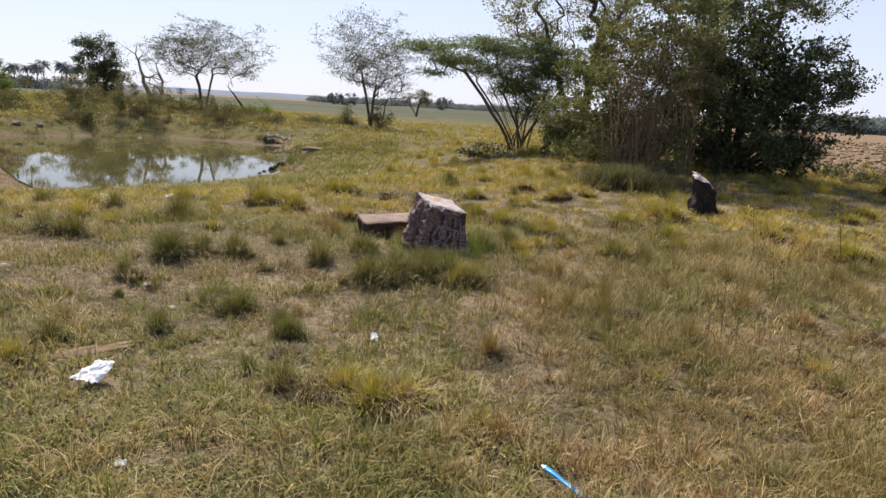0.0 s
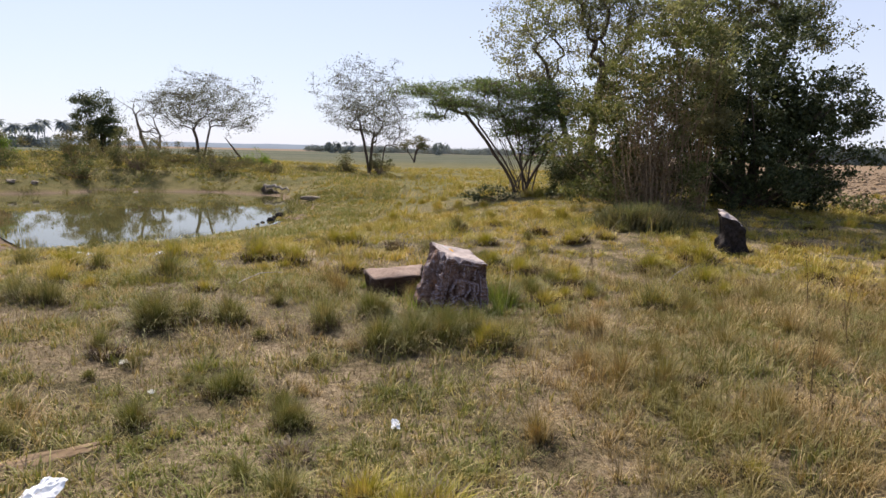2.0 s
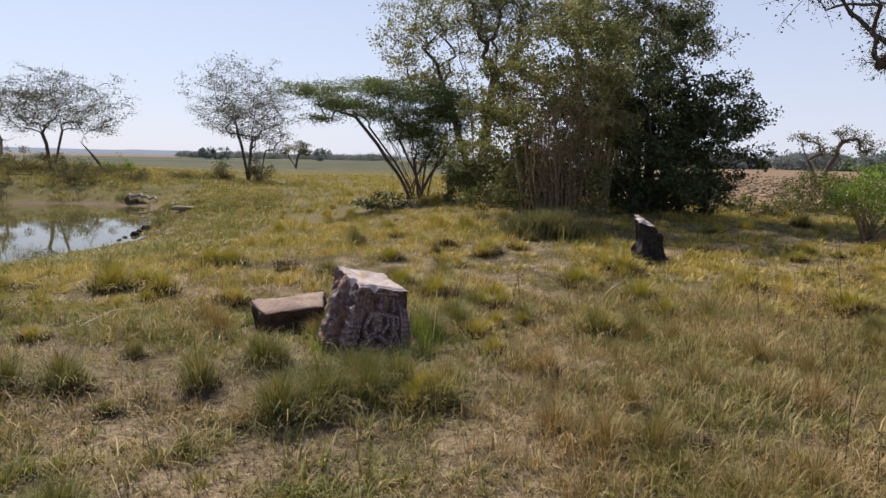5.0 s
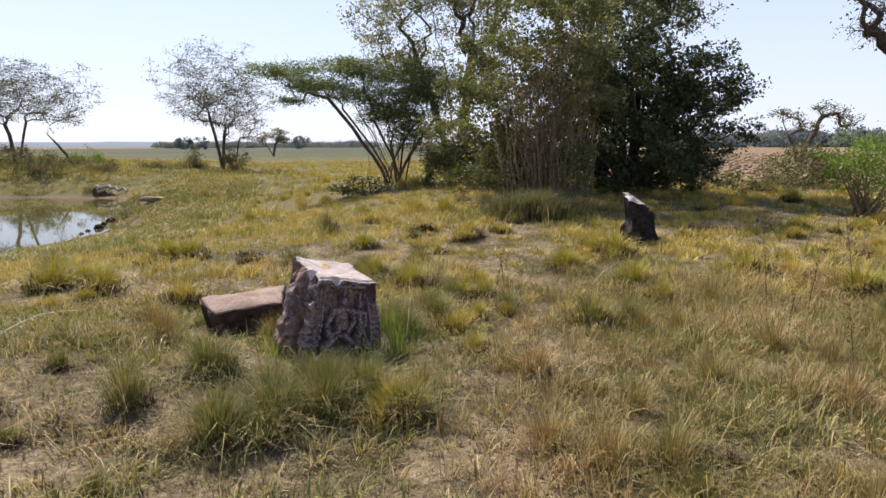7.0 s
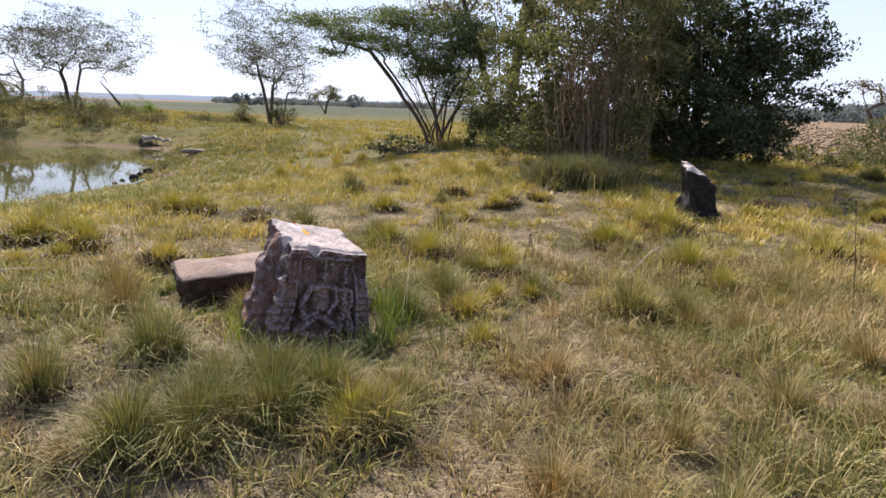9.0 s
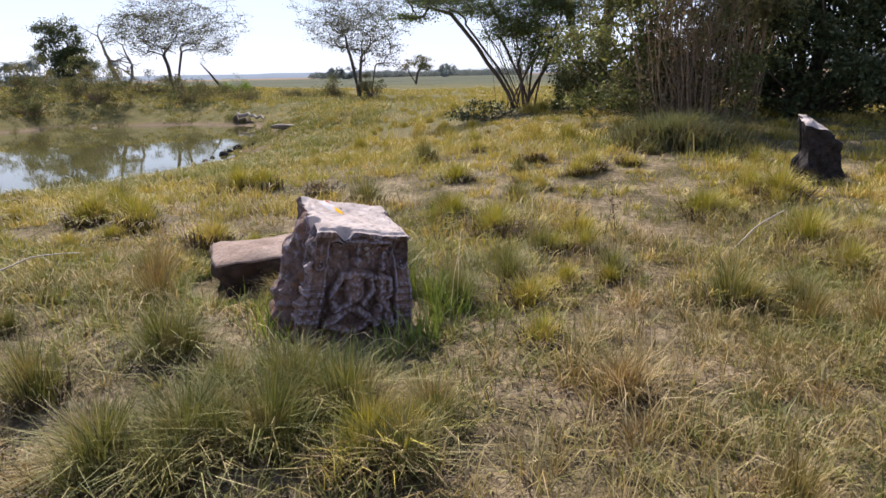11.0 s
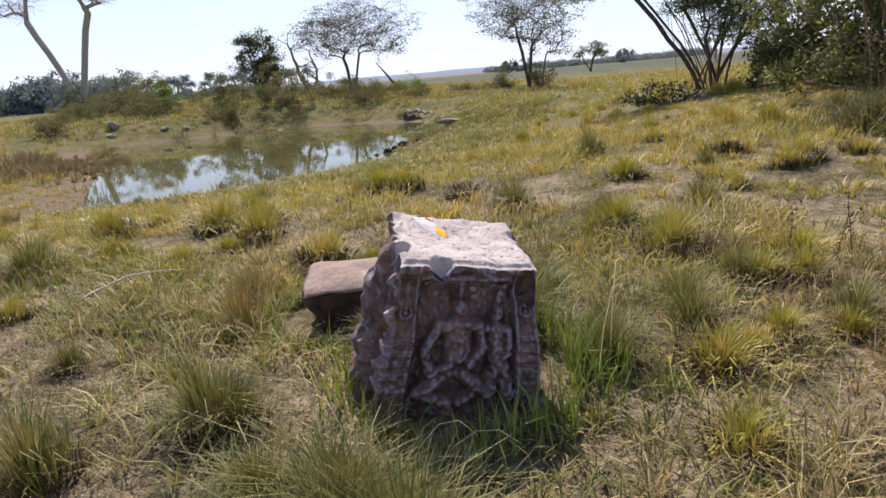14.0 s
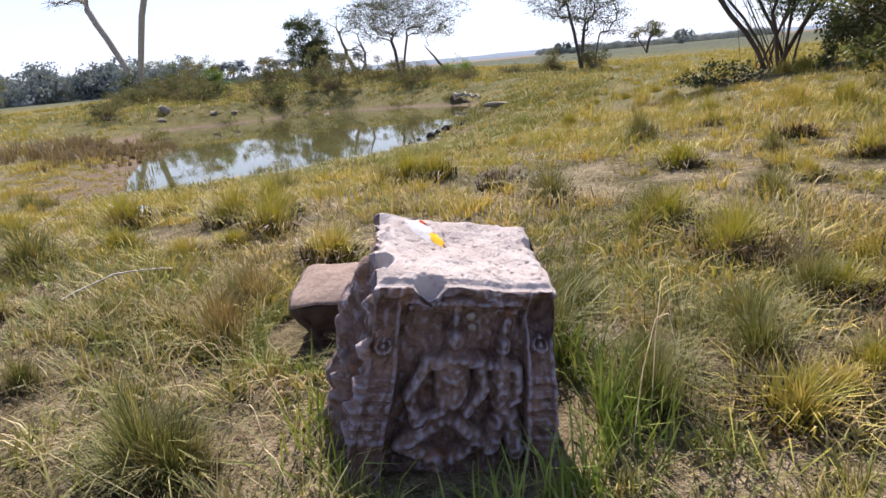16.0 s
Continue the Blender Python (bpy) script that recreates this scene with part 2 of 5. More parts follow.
# dead blades, browned darker to stand in for shade at tussock feet
M_THATCH = mat_grass("dead_thatch_shade", [(0.0, (0.04, 0.024, 0.012)), (0.55, (0.10, 0.062, 0.03)), (1.0, (0.20, 0.14, 0.08))], (0.06, 0.04, 0.022), (0.13, 0.085, 0.05), light=0.1)
M_FRESH = mat_grass("fresh_green_grass", [(0.0, (0.12, 0.165, 0.028)), (0.6, (0.24, 0.30, 0.055)), (1.0, (0.40, 0.41, 0.12))], (0.16, 0.22, 0.035), (0.36, 0.33, 0.12))
M_LEAF_DARK = mat_leaf("dark_glossy_leaves", [(0.0, (0.03, 0.042, 0.018)), (0.6, (0.07, 0.09, 0.038)), (1.0, (0.15, 0.165, 0.075))], 0.25, 0.55, 0.3)
M_LEAF_OLIVE = mat_leaf("olive_leaves", [(0.0, (0.065, 0.078, 0.034)), (0.5, (0.14, 0.15, 0.062)), (0.85, (0.23, 0.22, 0.105)), (1.0, (0.34, 0.27, 0.16))], 0.4, 0.6, 0.25, (0.13, 0.15, 0.045))
M_LEAF_PALE = mat_leaf("pale_green_leaves", [(0.0, (0.14, 0.165, 0.075)), (0.6, (0.24, 0.26, 0.125)), (1.0, (0.34, 0.33, 0.18))], 0.52, 0.5, 0.35, (0.22, 0.19, 0.11))
M_LEAF_THORN = mat_leaf("feathery_green_leaves", [(0.0, (0.085, 0.14, 0.045)), (0.6, (0.155, 0.21, 0.075)), (1.0, (0.23, 0.27, 0.11))], 0.42, 0.55, 0.3)
M_LEAF_GREY = mat_leaf("grey_green_leaves", [(0.0, (0.11, 0.12, 0.085)), (1.0, (0.21, 0.21, 0.15))], 0.3, 0.7, 0.2)
M_LEAF_SHRUB = mat_leaf("bank_shrub_leaves", [(0.0, (0.065, 0.085, 0.035)), (0.6, (0.13, 0.145, 0.06)), (1.0, (0.25, 0.22, 0.12))], 0.35, 0.7, 0.15, (0.19, 0.15, 0.085))
M_LEAF_BRIGHT = mat_leaf("bright_green_leaves", [(0.0, (0.10, 0.17, 0.025)), (1.0, (0.2, 0.28, 0.05))], 0.45, 0.5, 0.3)
# pale blue-grey: the haze of distance is mixed into this leaf colour
M_LEAF_FAR = mat_leaf("hazed_far_foliage", [(0.0, (0.19, 0.22, 0.235)), (1.0, (0.26, 0.29, 0.305))], 0.2, 0.8, 0.1)
M_BARK = mat_bark("dark_bark", (0.05, 0.038, 0.03), (0.14, 0.11, 0.09))
M_BARK_GREY = mat_bark("grey_bark", (0.13, 0.11, 0.095), (0.27, 0.24, 0.21))
M_BARK_PALE = mat_bark("pale_bark", (0.24, 0.21, 0.18), (0.42, 0.38, 0.34))
M_TWIG = mat_bark("dry_twigs", (0.14, 0.095, 0.06), (0.30, 0.22, 0.14), 20.0)
M_WEED = mat_bark("dried_stalk", (0.07, 0.05, 0.03), (0.2, 0.14, 0.08), 30.0)
M_WHITE = mat_plain("white_plastic", (0.78, 0.79, 0.82), (0.86, 0.87, 0.9), 20.0, 0.45, 0.4, 0.4, 0.01)
M_PAPER = mat_plain("cream_paper", (0.66, 0.62, 0.5), (0.8, 0.77, 0.68), 30.0, 0.8, 0.2)
M_PEEL = mat_plain("dry_husk", (0.5, 0.38, 0.22), (0.66, 0.54, 0.36), 25.0, 0.8, 0.2)
M_BLUE = mat_plain("blue_plastic", (0.01, 0.27, 0.62), (0.02, 0.36, 0.75), 10.0, 0.3, 0.5, 0.1)
M_TURMERIC = mat_plain("turmeric_powder", (0.80, 0.36, 0.015), (0.85, 0.52, 0.05), 60.0, 0.95, 0.05, 0.5, 0.003)
M_VERMILION = mat_plain("vermilion_powder", (0.50, 0.045, 0.02), (0.62, 0.14, 0.05), 60.0, 0.95, 0.05, 0.5, 0.003)
M_ASH = mat_plain("white_powder", (0.5, 0.46, 0.46), (0.62, 0.58, 0.58), 60.0, 0.95, 0.05, 0.5, 0.003)
M_CLOD = mat_plain("ploughed_clods", (0.17, 0.115, 0.07), (0.33, 0.245, 0.165), 3.0, 0.95, 0.1, 0.5, 0.05)
# hill colour with blue distance haze painted in
M_RIDGE = mat_plain("hazed_far_ridge", (0.22, 0.26, 0.32), (0.25, 0.29, 0.35), 0.004, 1.0, 0.0, 0.0)


# ---- mesh helpers ----
def mesh_np(name, verts, quads, tris, material, smooth=False):
    """A mesh from arrays of corners: quads first, then triangles."""
    verts = np.asarray(verts, np.float32).reshape(-1, 3)
    quads, tris = np.asarray(quads, np.int32).reshape(-1, 4), np.asarray(tris, np.int32).reshape(-1, 3)
    me = bpy.data.meshes.new(name)
    me.vertices.add(len(verts))
    me.vertices.foreach_set("co", verts.ravel())
    me.loops.add(quads.size + tris.size)
    me.loops.foreach_set("vertex_index", np.concatenate([quads.ravel(), tris.ravel()]))
    me.polygons.add(len(quads) + len(tris))
    me.polygons.foreach_set("loop_start", np.concatenate([np.arange(len(quads)) * 4, quads.size + np.arange(len(tris)) * 3]).astype(np.int32))
    if smooth:
        me.polygons.foreach_set("use_smooth", np.ones(len(quads) + len(tris), bool))
    me.materials.append(material)
    me.update(calc_edges=True)
    return me


def part(name, data, parent=None, label="", m=None):
    """Links a mesh as one object, under a thing or a part."""
    ob = new(name, data)
    if parent is not None:
        ob.parent = parent
    if m is not None:
        ob.matrix_basis = m
    if label:
        ob["label"] = label
    return ob


def empty(name, m=None):
    ob = new(name)
    ob.empty_display_size = 0.2
    if m is not None:
        ob.matrix_basis = m
    return ob


def unit(v):
    return v / np.maximum(np.linalg.norm(v, axis=-1, keepdims=True), 1e-9)


def smooth01(x):
    x = np.clip(x, 0.0, 1.0)
    return x * x * (3 - 2 * x)


LATTICE = np.random.default_rng(3).random((64, 64))


def patchy(x, y, scale):
    """Smooth noise over the plan, 0 to 1."""
    x, y = np.asarray(x) * scale + 100.3, np.asarray(y) * scale + 100.7
    i, j = np.floor(x).astype(int), np.floor(y).astype(int)
    u, v = smooth01(x - i), smooth01(y - j)
    g = lambda a, b: LATTICE[a % 64, b % 64]
    return (g(i, j) * (1 - u) + g(i + 1, j) * u) * (1 - v) + (g(i, j + 1) * (1 - u) + g(i + 1, j + 1) * u) * v


# ---- the lie of the land ----
WATER = -0.75
SHORE = np.array([(-9.5, 14.4), (-8.2, 15.7), (-7.1, 17.4), (-6.3, 20.0), (-6.2, 23.5), (-6.9, 27.0), (-8.8, 32.2), (-12.5, 33.6), (-16.0, 32.8), (-19.0, 30.4), (-22.0, 27.8), (-20.4, 25.2), (-14.6, 19.8), (-11.2, 16.0)])


def shore_distance(x, y):
    """Metres to the pond's edge, negative in the water."""
    p = np.stack([np.ravel(x), np.ravel(y)], -1)
    a, b = SHORE, np.roll(SHORE, -1, axis=0)
    best, inside = np.full(len(p), 1e9), np.zeros(len(p), bool)
    for s, e in zip(a, b):
        d = e - s
        k = np.clip(((p - s) @ d) / (d @ d), 0, 1)
        best = np.minimum(best, np.hypot(*(p - s - k[:, None] * d).T))
        cross = (s[1] > p[:, 1]) != (e[1] > p[:, 1])
        xs = s[0] + (p[:, 1] - s[1]) / (e[1] - s[1] if e[1] != s[1] else 1e-9) * d[0]
        inside ^= cross & (p[:, 0] < xs)
    return np.where(inside, -best, best).reshape(np.shape(x))


def land(x, y):
    """Height of the ground."""
    x, y = np.asarray(x, float), np.asarray(y, float)
    base = 1.6 * np.clip((-x - 5) / 38, 0, 0.5) * np.clip((y - 25) / 20, 0, 1) * (1 - smooth01((y - 52) / 30)) * (1 - smooth01((-x - 36) / 18))
    base = base + 0.42 * np.exp(-((x - 4) ** 2 + (y - 19.5) ** 2) / 60.0)
    base = base + 0.10 * (patchy(x, y, 0.33) - 0.5) + 0.05 * (patchy(x, y, 1.1) - 0.5) + 0.03 * (patchy(x, y, 3.1) - 0.5)
    base = base - 0.08 * np.exp(-((x + 0.7) ** 2 + (y - 7.0) ** 2) / 0.5) - 0.07 * np.exp(-((x - 0.15) ** 2 + (y - 6.05) ** 2) / 0.22)
    far = np.hypot(x, y)
    base = base - 1.0 * smooth01((far - 200) / 700)
    d = shore_distance(x, y) + 0.6 * (patchy(x, y, 0.6) - 0.5) + 1.1 * (patchy(x + 3, y, 0.28) - 0.5)
    steep = smooth01((y - 24) / 5)
    up = (1 - steep) * np.clip(d / 8.5, 0, 1) ** 1.1 + steep * (smooth01(d / 3.2) * 0.75 + 0.25 * smooth01(d / 0.7))
    wet = WATER - 0.05 - 0.5 * smooth01(-d / 3)
    return np.where(d > 0, WATER - 0.05 + (base - WATER + 0.05) * up, wet)


def land_at(x, y):
    return float(land(np.array([x]), np.array([y]))[0])


def build_ground():
    n = 270
    s = np.linspace(-1, 1, n)
    stretch = lambda s, c: c + np.sinh(s * 8.6) / np.sinh(8.6) * 3500 * 0.9 + s * 18
    X, Y = np.meshgrid(stretch(s, -2.0), stretch(s, 10.0))
    Z = land(X, Y)
    i = np.arange(n * n).reshape(n, n)
    q = np.stack([i[:-1, :-1], i[:-1, 1:], i[1:, 1:], i[1:, :-1]], -1)
    ground = part("ground", mesh_np("ground", np.stack([X, Y, Z], -1), q, [], M_GROUND, True))
    tagged(ground, "grassy meadow ground with worn tan soil and muddy pond banks", "ground", kind="structure")


build_ground()


def build_water():
    c = SHORE.mean(0)
    bm = bmesh.new()
    vs = [bm.verts.new((*(c + (p - c) * 1.10), WATER)) for p in SHORE]
    bm.faces.new(vs)
    bmesh.ops.triangulate(bm, faces=bm.faces[:])
    me = bpy.data.meshes.new("water")
    bm.to_mesh(me)
    bm.free()
    me.materials.append(M_WATER)
    tagged(part("water", me), "still brownish green pond water reflecting the pale sky", "pond", kind="structure")


build_water()


def build_ridge():
    """Low hills all round, past the plain, with the haze in their colour."""
    n = 240
    a = np.linspace(0, 2 * np.pi, n, endpoint=False)
    h = 4 + 11 * patchy(a * 9, a * 0, 1.0) + 4 * patchy(a * 31, a * 0, 1.0)
    r = 2300.0
    low = np.stack([r * np.cos(a), r * np.sin(a), np.full(n, -25.0)], -1)
    top = np.stack([(r + 60) * np.cos(a), (r + 60) * np.sin(a), h], -1)
    back = np.stack([(r + 200) * np.cos(a), (r + 200) * np.sin(a), np.full(n, -25.0)], -1)
    i, j = np.arange(n), (np.arange(n) + 1) % n
    q = np.concatenate([np.stack([j, i, i + n, j + n], -1), np.stack([j + n, i + n, i + 2 * n, j + 2 * n], -1)])
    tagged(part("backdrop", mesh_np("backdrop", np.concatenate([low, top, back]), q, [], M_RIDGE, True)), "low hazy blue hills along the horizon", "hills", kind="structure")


build_ridge()


# ---- grass ----
def blades(base, height, azimuth, lean, width, curl=0.5):
    """Corners and faces of grass blades: each a tapered strip that bows over."""
    n = len(base)
    out = np.stack([np.cos(azimuth), np.sin(azimuth), np.zeros(n)], -1)
    turn = azimuth + np.pi / 2 + rng.normal(0, 0.5, n)
    side = np.stack([np.cos(turn), np.sin(turn), np.zeros(n)], -1) * (width / 2)[:, None]
    up = np.array([0, 0, 1.0])
    mid = base + out * (height * lean * 0.35)[:, None] + up * (height * 0.55)[:, None]
    tip = base + out * (height * lean)[:, None] + up * (height * (1.0 - curl * np.clip(lean, 0, 1.6) * 0.45))[:, None]
    v = np.stack([base - side, base + side, mid + side * 0.75, mid - side * 0.75, tip], 1)
    k = np.arange(n)[:, None] * 5
    return v.reshape(-1, 3), k + np.array([[0, 1, 2, 3]]), k + np.array([[3, 2, 4]])


BARE = [(-4.0, 5.6, 1.3, 0.55), (-1.6, 5.55, 0.8, 0.22), (-3.4, 4.2, 0.9, 0.35), (-2.1, 2.85, 0.5, 0.2), (-2.6, 5.0, 0.5, 0.3), (-0.5, 4.35, 0.6, 0.25), (0.72, 3.2, 0.40, 1.0), (1.12, 4.7, 0.42, 0.8), (1.62, 6.1, 0.45, 0.8), (2.0, 7.3, 0.42, 0.7), (2.35, 8.4, 0.45, 0.7), (2.6, 9.6, 0.4, 0.6), (-2.3, 6.3, 1.0, 0.3), (-2.9, 7.0, 0.8, 0.25), (-1.7, 5.9, 0.7, 0.25), (-1.15, 5.45, 0.6, 0.4), (-0.55, 6.15, 0.35, 0.3)]


def bareness(x, y):
    b = np.zeros(np.shape(x))
    for cx, cy, rx, ry in BARE:
        b = np.maximum(b, np.exp(-(((x - cx) / rx) ** 2 + ((y - cy) / ry) ** 2) * 1.2))
    return b


def in_fan(x, y):
    """The stretch of meadow along and ahead of the walk."""
    return (x - 0.5 < 2.4 + 0.85 * np.clip(y + 1.0, 0, None)) & (0.5 - x < 2.4 + 1.25 * np.clip(y + 1.0, 0, None)) & (shore_distance(x, y) > 0.15)


STONES = [(0.06, 6.34, 0.37), (-0.66, 7.0, 0.42), (4.8, 10.55, 0.24), (-1.76, 2.40, 0.11), (0.84, 1.68, 0.13)]


def clear_of_stones(x, y):
    ok = np.ones(len(x), bool)
    for cx, cy, r in STONES:
        ok &= np.hypot(x - cx, y - cy) > r
    return ok


def scatter(count, x0, x1, y0, y1, keep):
    """Points over a stretch of the meadow, thinned by keep(x, y) from 0 to 1."""
    x, y = rng.uniform(x0, x1, count), rng.uniform(y0, y1, count)
    ok = in_fan(x, y) & clear_of_stones(x, y)
    x, y = x[ok], y[ok]
    ok = rng.random(len(x)) < keep(x, y)
    x, y = x[ok], y[ok]
    return np.stack([x, y, land(x, y) - 0.006], -1)


def grass(name, p, h0, h1, lean, w0, w1, material, label, curl=0.5):
    n = len(p)
    h = rng.uniform(h0, h1, n) * (0.75 + 0.5 * patchy(p[:, 0], p[:, 1], 1.9))
    v, q, t = blades(p, h, rng.uniform(0, 2 * np.pi, n), np.abs(rng.normal(0, lean, n)) + lean * 0.4, rng.uniform(w0, w1, n), curl)
    tagged(part(name, mesh_np(name, v, q, t, material)), label, "grass", kind="stuff")


def tufted(centres, per, spread, h0, h1, lean, w0, w1, name, material, label, curl=0.5):
    """Turf that grows in small tufts, each leaning outwards."""
    n = len(centres)
    size = rng.uniform(0.6, 1.3, n) * (0.6 + 0.8 * patchy(centres[:, 0], centres[:, 1], 1.4))
    low = np.clip(shore_distance(centres[:, 0], centres[:, 1]) / 2.6, 0.35, 1.0)
    size = np.repeat(size * low, per)
    a = rng.uniform(0, 2 * np.pi, n * per)
    r = np.abs(rng.normal(0, 1, n * per)) * spread * size
    x, y = np.repeat(centres[:, 0], per) + r * np.cos(a), np.repeat(centres[:, 1], per) + r * np.sin(a)
    ok = clear_of_stones(x, y)
    p = np.stack([x, y, land(x, y) - 0.006], -1)[ok]
    h = (rng.uniform(h0, h1, n * per) * size)[ok]
    az = (a + rng.normal(0, 0.8, n * per))[ok]
    m = len(p)
    v, q, t = blades(p, h, az, np.abs(rng.normal(lean, lean * 0.5, m)), rng.uniform(w0, w1, m), curl)
    tagged(part(name, mesh_np(name, v, q, t, material)), label, "grass", kind="stuff")


turf_keep = lambda x, y: np.clip(1.9 * patchy(x, y, 0.9) * patchy(x + 5, y + 2, 2.3) + 0.05, 0, 1) * (1 - 0.93 * bareness(x, y))
short_keep = lambda x, y: np.clip(0.15 + 0.9 * patchy(x, y, 1.1), 0, 1) * (1 - 0.8 * bareness(x, y))
tufted(scatter(19000, -7, 8, 0.3, 8.0, turf_keep), 21, 0.050, 0.035, 0.12, 0.8, 0.005, 0.0095, "turf", M_TURF, "short mixed green and straw turf on the meadow")
tufted(scatter(19000, -7, 8, 0.3, 7.0, short_keep), 5, 0.03, 0.012, 0.04, 1.1, 0.005, 0.009, "turf", M_TURF, "low creeping turf between the tufts")
tufted(scatter(6400, -16, 16, 7.0, 18.0, turf_keep), 46, 0.12, 0.05, 0.17, 0.75, 0.007, 0.014, "turf", M_YELLOW, "yellow green tufted meadow grass around the stones")
tufted(scatter(15000, -16, 16, 7.0, 18.0, short_keep), 7, 0.07, 0.025, 0.07, 1.0, 0.007, 0.013, "turf", M_TURF, "low turf between the meadow tufts")
tufted(scatter(8500, -60, 34, 17.5, 60.0, lambda x, y: np.clip(1.9 * patchy(x, y, 0.5) * patchy(x, y, 1.3) + 0.1, 0, 1) * ((x < 9.5 + 0.25 * (y - 20)) | (y < 20))), 26, 0.24, 0.08, 0.28, 0.6, 0.020, 0.040, "turf", M_YELLOW, "yellowing tall meadow grass beside the pond")
shore_turf = scatter(5200, -9.5, -2.5, 12.5, 30.0, lambda x, y: (shore_distance(x, y) < 5.0) * np.clip(0.25 + patchy(x, y, 0.9), 0, 1))
tufted(shore_turf, 20, 0.14, 0.08, 0.24, 0.8, 0.016, 0.03, "turf", M_TURF, "short grass on the near pond bank")
bank = np.stack([rng.uniform(-34, -5, 6000), rng.uniform(27, 46, 6000)], -1)
bank_d = shore_distance(bank[:, 0], bank[:, 1])
bank = bank[(bank_d > 0.9) & (rng.random(6000) < np.clip(1.5 * patchy(bank[:, 0], bank[:, 1], 0.55) + 0.05, 0, 1))]
tufted(bank, 12, 0.22, 0.06, 0.22, 0.7, 0.03, 0.05, "bank_grass", M_TURF, "olive grass and weeds on the far pond bank")
reed = np.stack([rng.normal(-16.2, 1.7, 420), rng.normal(20.6, 1.9, 420)], -1)
reed = reed[shore_distance(reed[:, 0], reed[:, 1]) > -0.5]
tufted(reed, 22, 0.14, 0.25, 0.6, 0.6, 0.016, 0.03, "dry_reeds", M_TUSS_D, "brown dry reeds at the muddy end of the pond")
right_dry = lambda x, y: np.clip(smooth01((x - 0.2 + 0.25 * (4 - y)) / 1.2) * (2.6 * patchy(x + 7, y, 1.2) * patchy(x + 2, y + 4, 2.6) - 0.12), 0, 1) * (1 - 0.85 * bareness(x, y)) * smooth01((9.5 - y) / 2.5)
tufted(scatter(10500, -0.8, 9.0, 0.3, 9.5, right_dry), 26, 0.055, 0.07, 0.25, 0.8, 0.0028, 0.0055, "dry_grass", M_STRAW, "long dry straw grass lying over in swathes", 0.9)
tufted(scatter(4200, -0.5, 9.0, 0.8, 9.0, lambda x, y: np.clip(2.4 * patchy(x + 11, y + 3, 1.0) * patchy(x, y, 2.1) - 0.2, 0, 1) * (1 - 0.9 * bareness(x, y))), 30, 0.07, 0.05, 0.17, 0.8, 0.0035, 0.007, "turf", M_TUSS_G, "olive green grass among the dry swathes")
tufted(scatter(15000, -5.0, 0.9, 0.3, 3.7, lambda x, y: np.clip(0.35 + 0.9 * patchy(x + 4, y, 1.3), 0, 1) * smooth01((3.7 - y) / 0.8) * (1 - 0.85 * bareness(x, y))), 9, 0.04, 0.018, 0.055, 1.0, 0.004, 0.008, "turf", M_LAWN, "low green cropped turf in the foreground")
left_dry = lambda x, y: np.clip(1.4 * patchy(x - 3, y + 9, 1.5) - 0.35, 0, 1) * (1 - 0.9 * bareness(x, y))
tufted(scatter(3000, -8, 2, 0.3, 9.5, left_dry), 20, 0.06, 0.06, 0.20, 1.0, 0.0035, 0.007, "dry_grass", M_STRAW, "thin dry grass among the turf", 0.8)
# straw lying flat on the worn soil
litter_at = scatter(90000, -6, 6, 0.5, 8.0, lambda x, y: (0.4 + 0.6 * bareness(x, y)) * np.where((x < 0.5) & (y < 3.4), 0.25, 1.0))
v, q, t = blades(litter_at + (0, 0, 0.012), np.full(len(litter_at), 0.035), rng.uniform(0, 6.28, len(litter_at)), rng.uniform(0.5, 2.2, len(litter_at)), rng.uniform(0.004, 0.009, len(litter_at)), 1.0)
tagged(part("straw_litter", mesh_np("straw_litter", v, q, t, M_TUSS_D)), "dry straw litter lying on worn soil", "straw", kind="stuff")
ring = rng.uniform(0, 2 * np.pi, 1700)
rad = 0.40 + np.abs(rng.normal(0, 0.09, 1700))
px, py = 0.1 + rad * np.cos(ring) * 1.05, 6.36 + rad * np.sin(ring)
keep = (px > 0.25) | (py > 6.55) | (rng.random(1700) < 0.4)
fresh_at = np.stack([px, py, land(px, py) - 0.005], -1)[keep & (rng.random(1700) < 0.6)]
grass("fresh_grass", fresh_at, 0.08, 0.27, 0.4, 0.005, 0.010, M_FRESH, "fresh bright green grass growing along the carved stone")
ring = rng.uniform(0, 2 * np.pi, 1500)
rad = 0.38 + np.abs(rng.normal(0, 0.07, 1500))
px, py = -0.66 + (rad + 0.06) * np.cos(ring), 7.0 + rad * np.sin(ring)
grass("fresh_grass", np.stack([px, py, land(px, py) - 0.005], -1), 0.03, 0.11, 0.6, 0.006, 0.011, M_FRESH, "low green grass round the fallen slab")


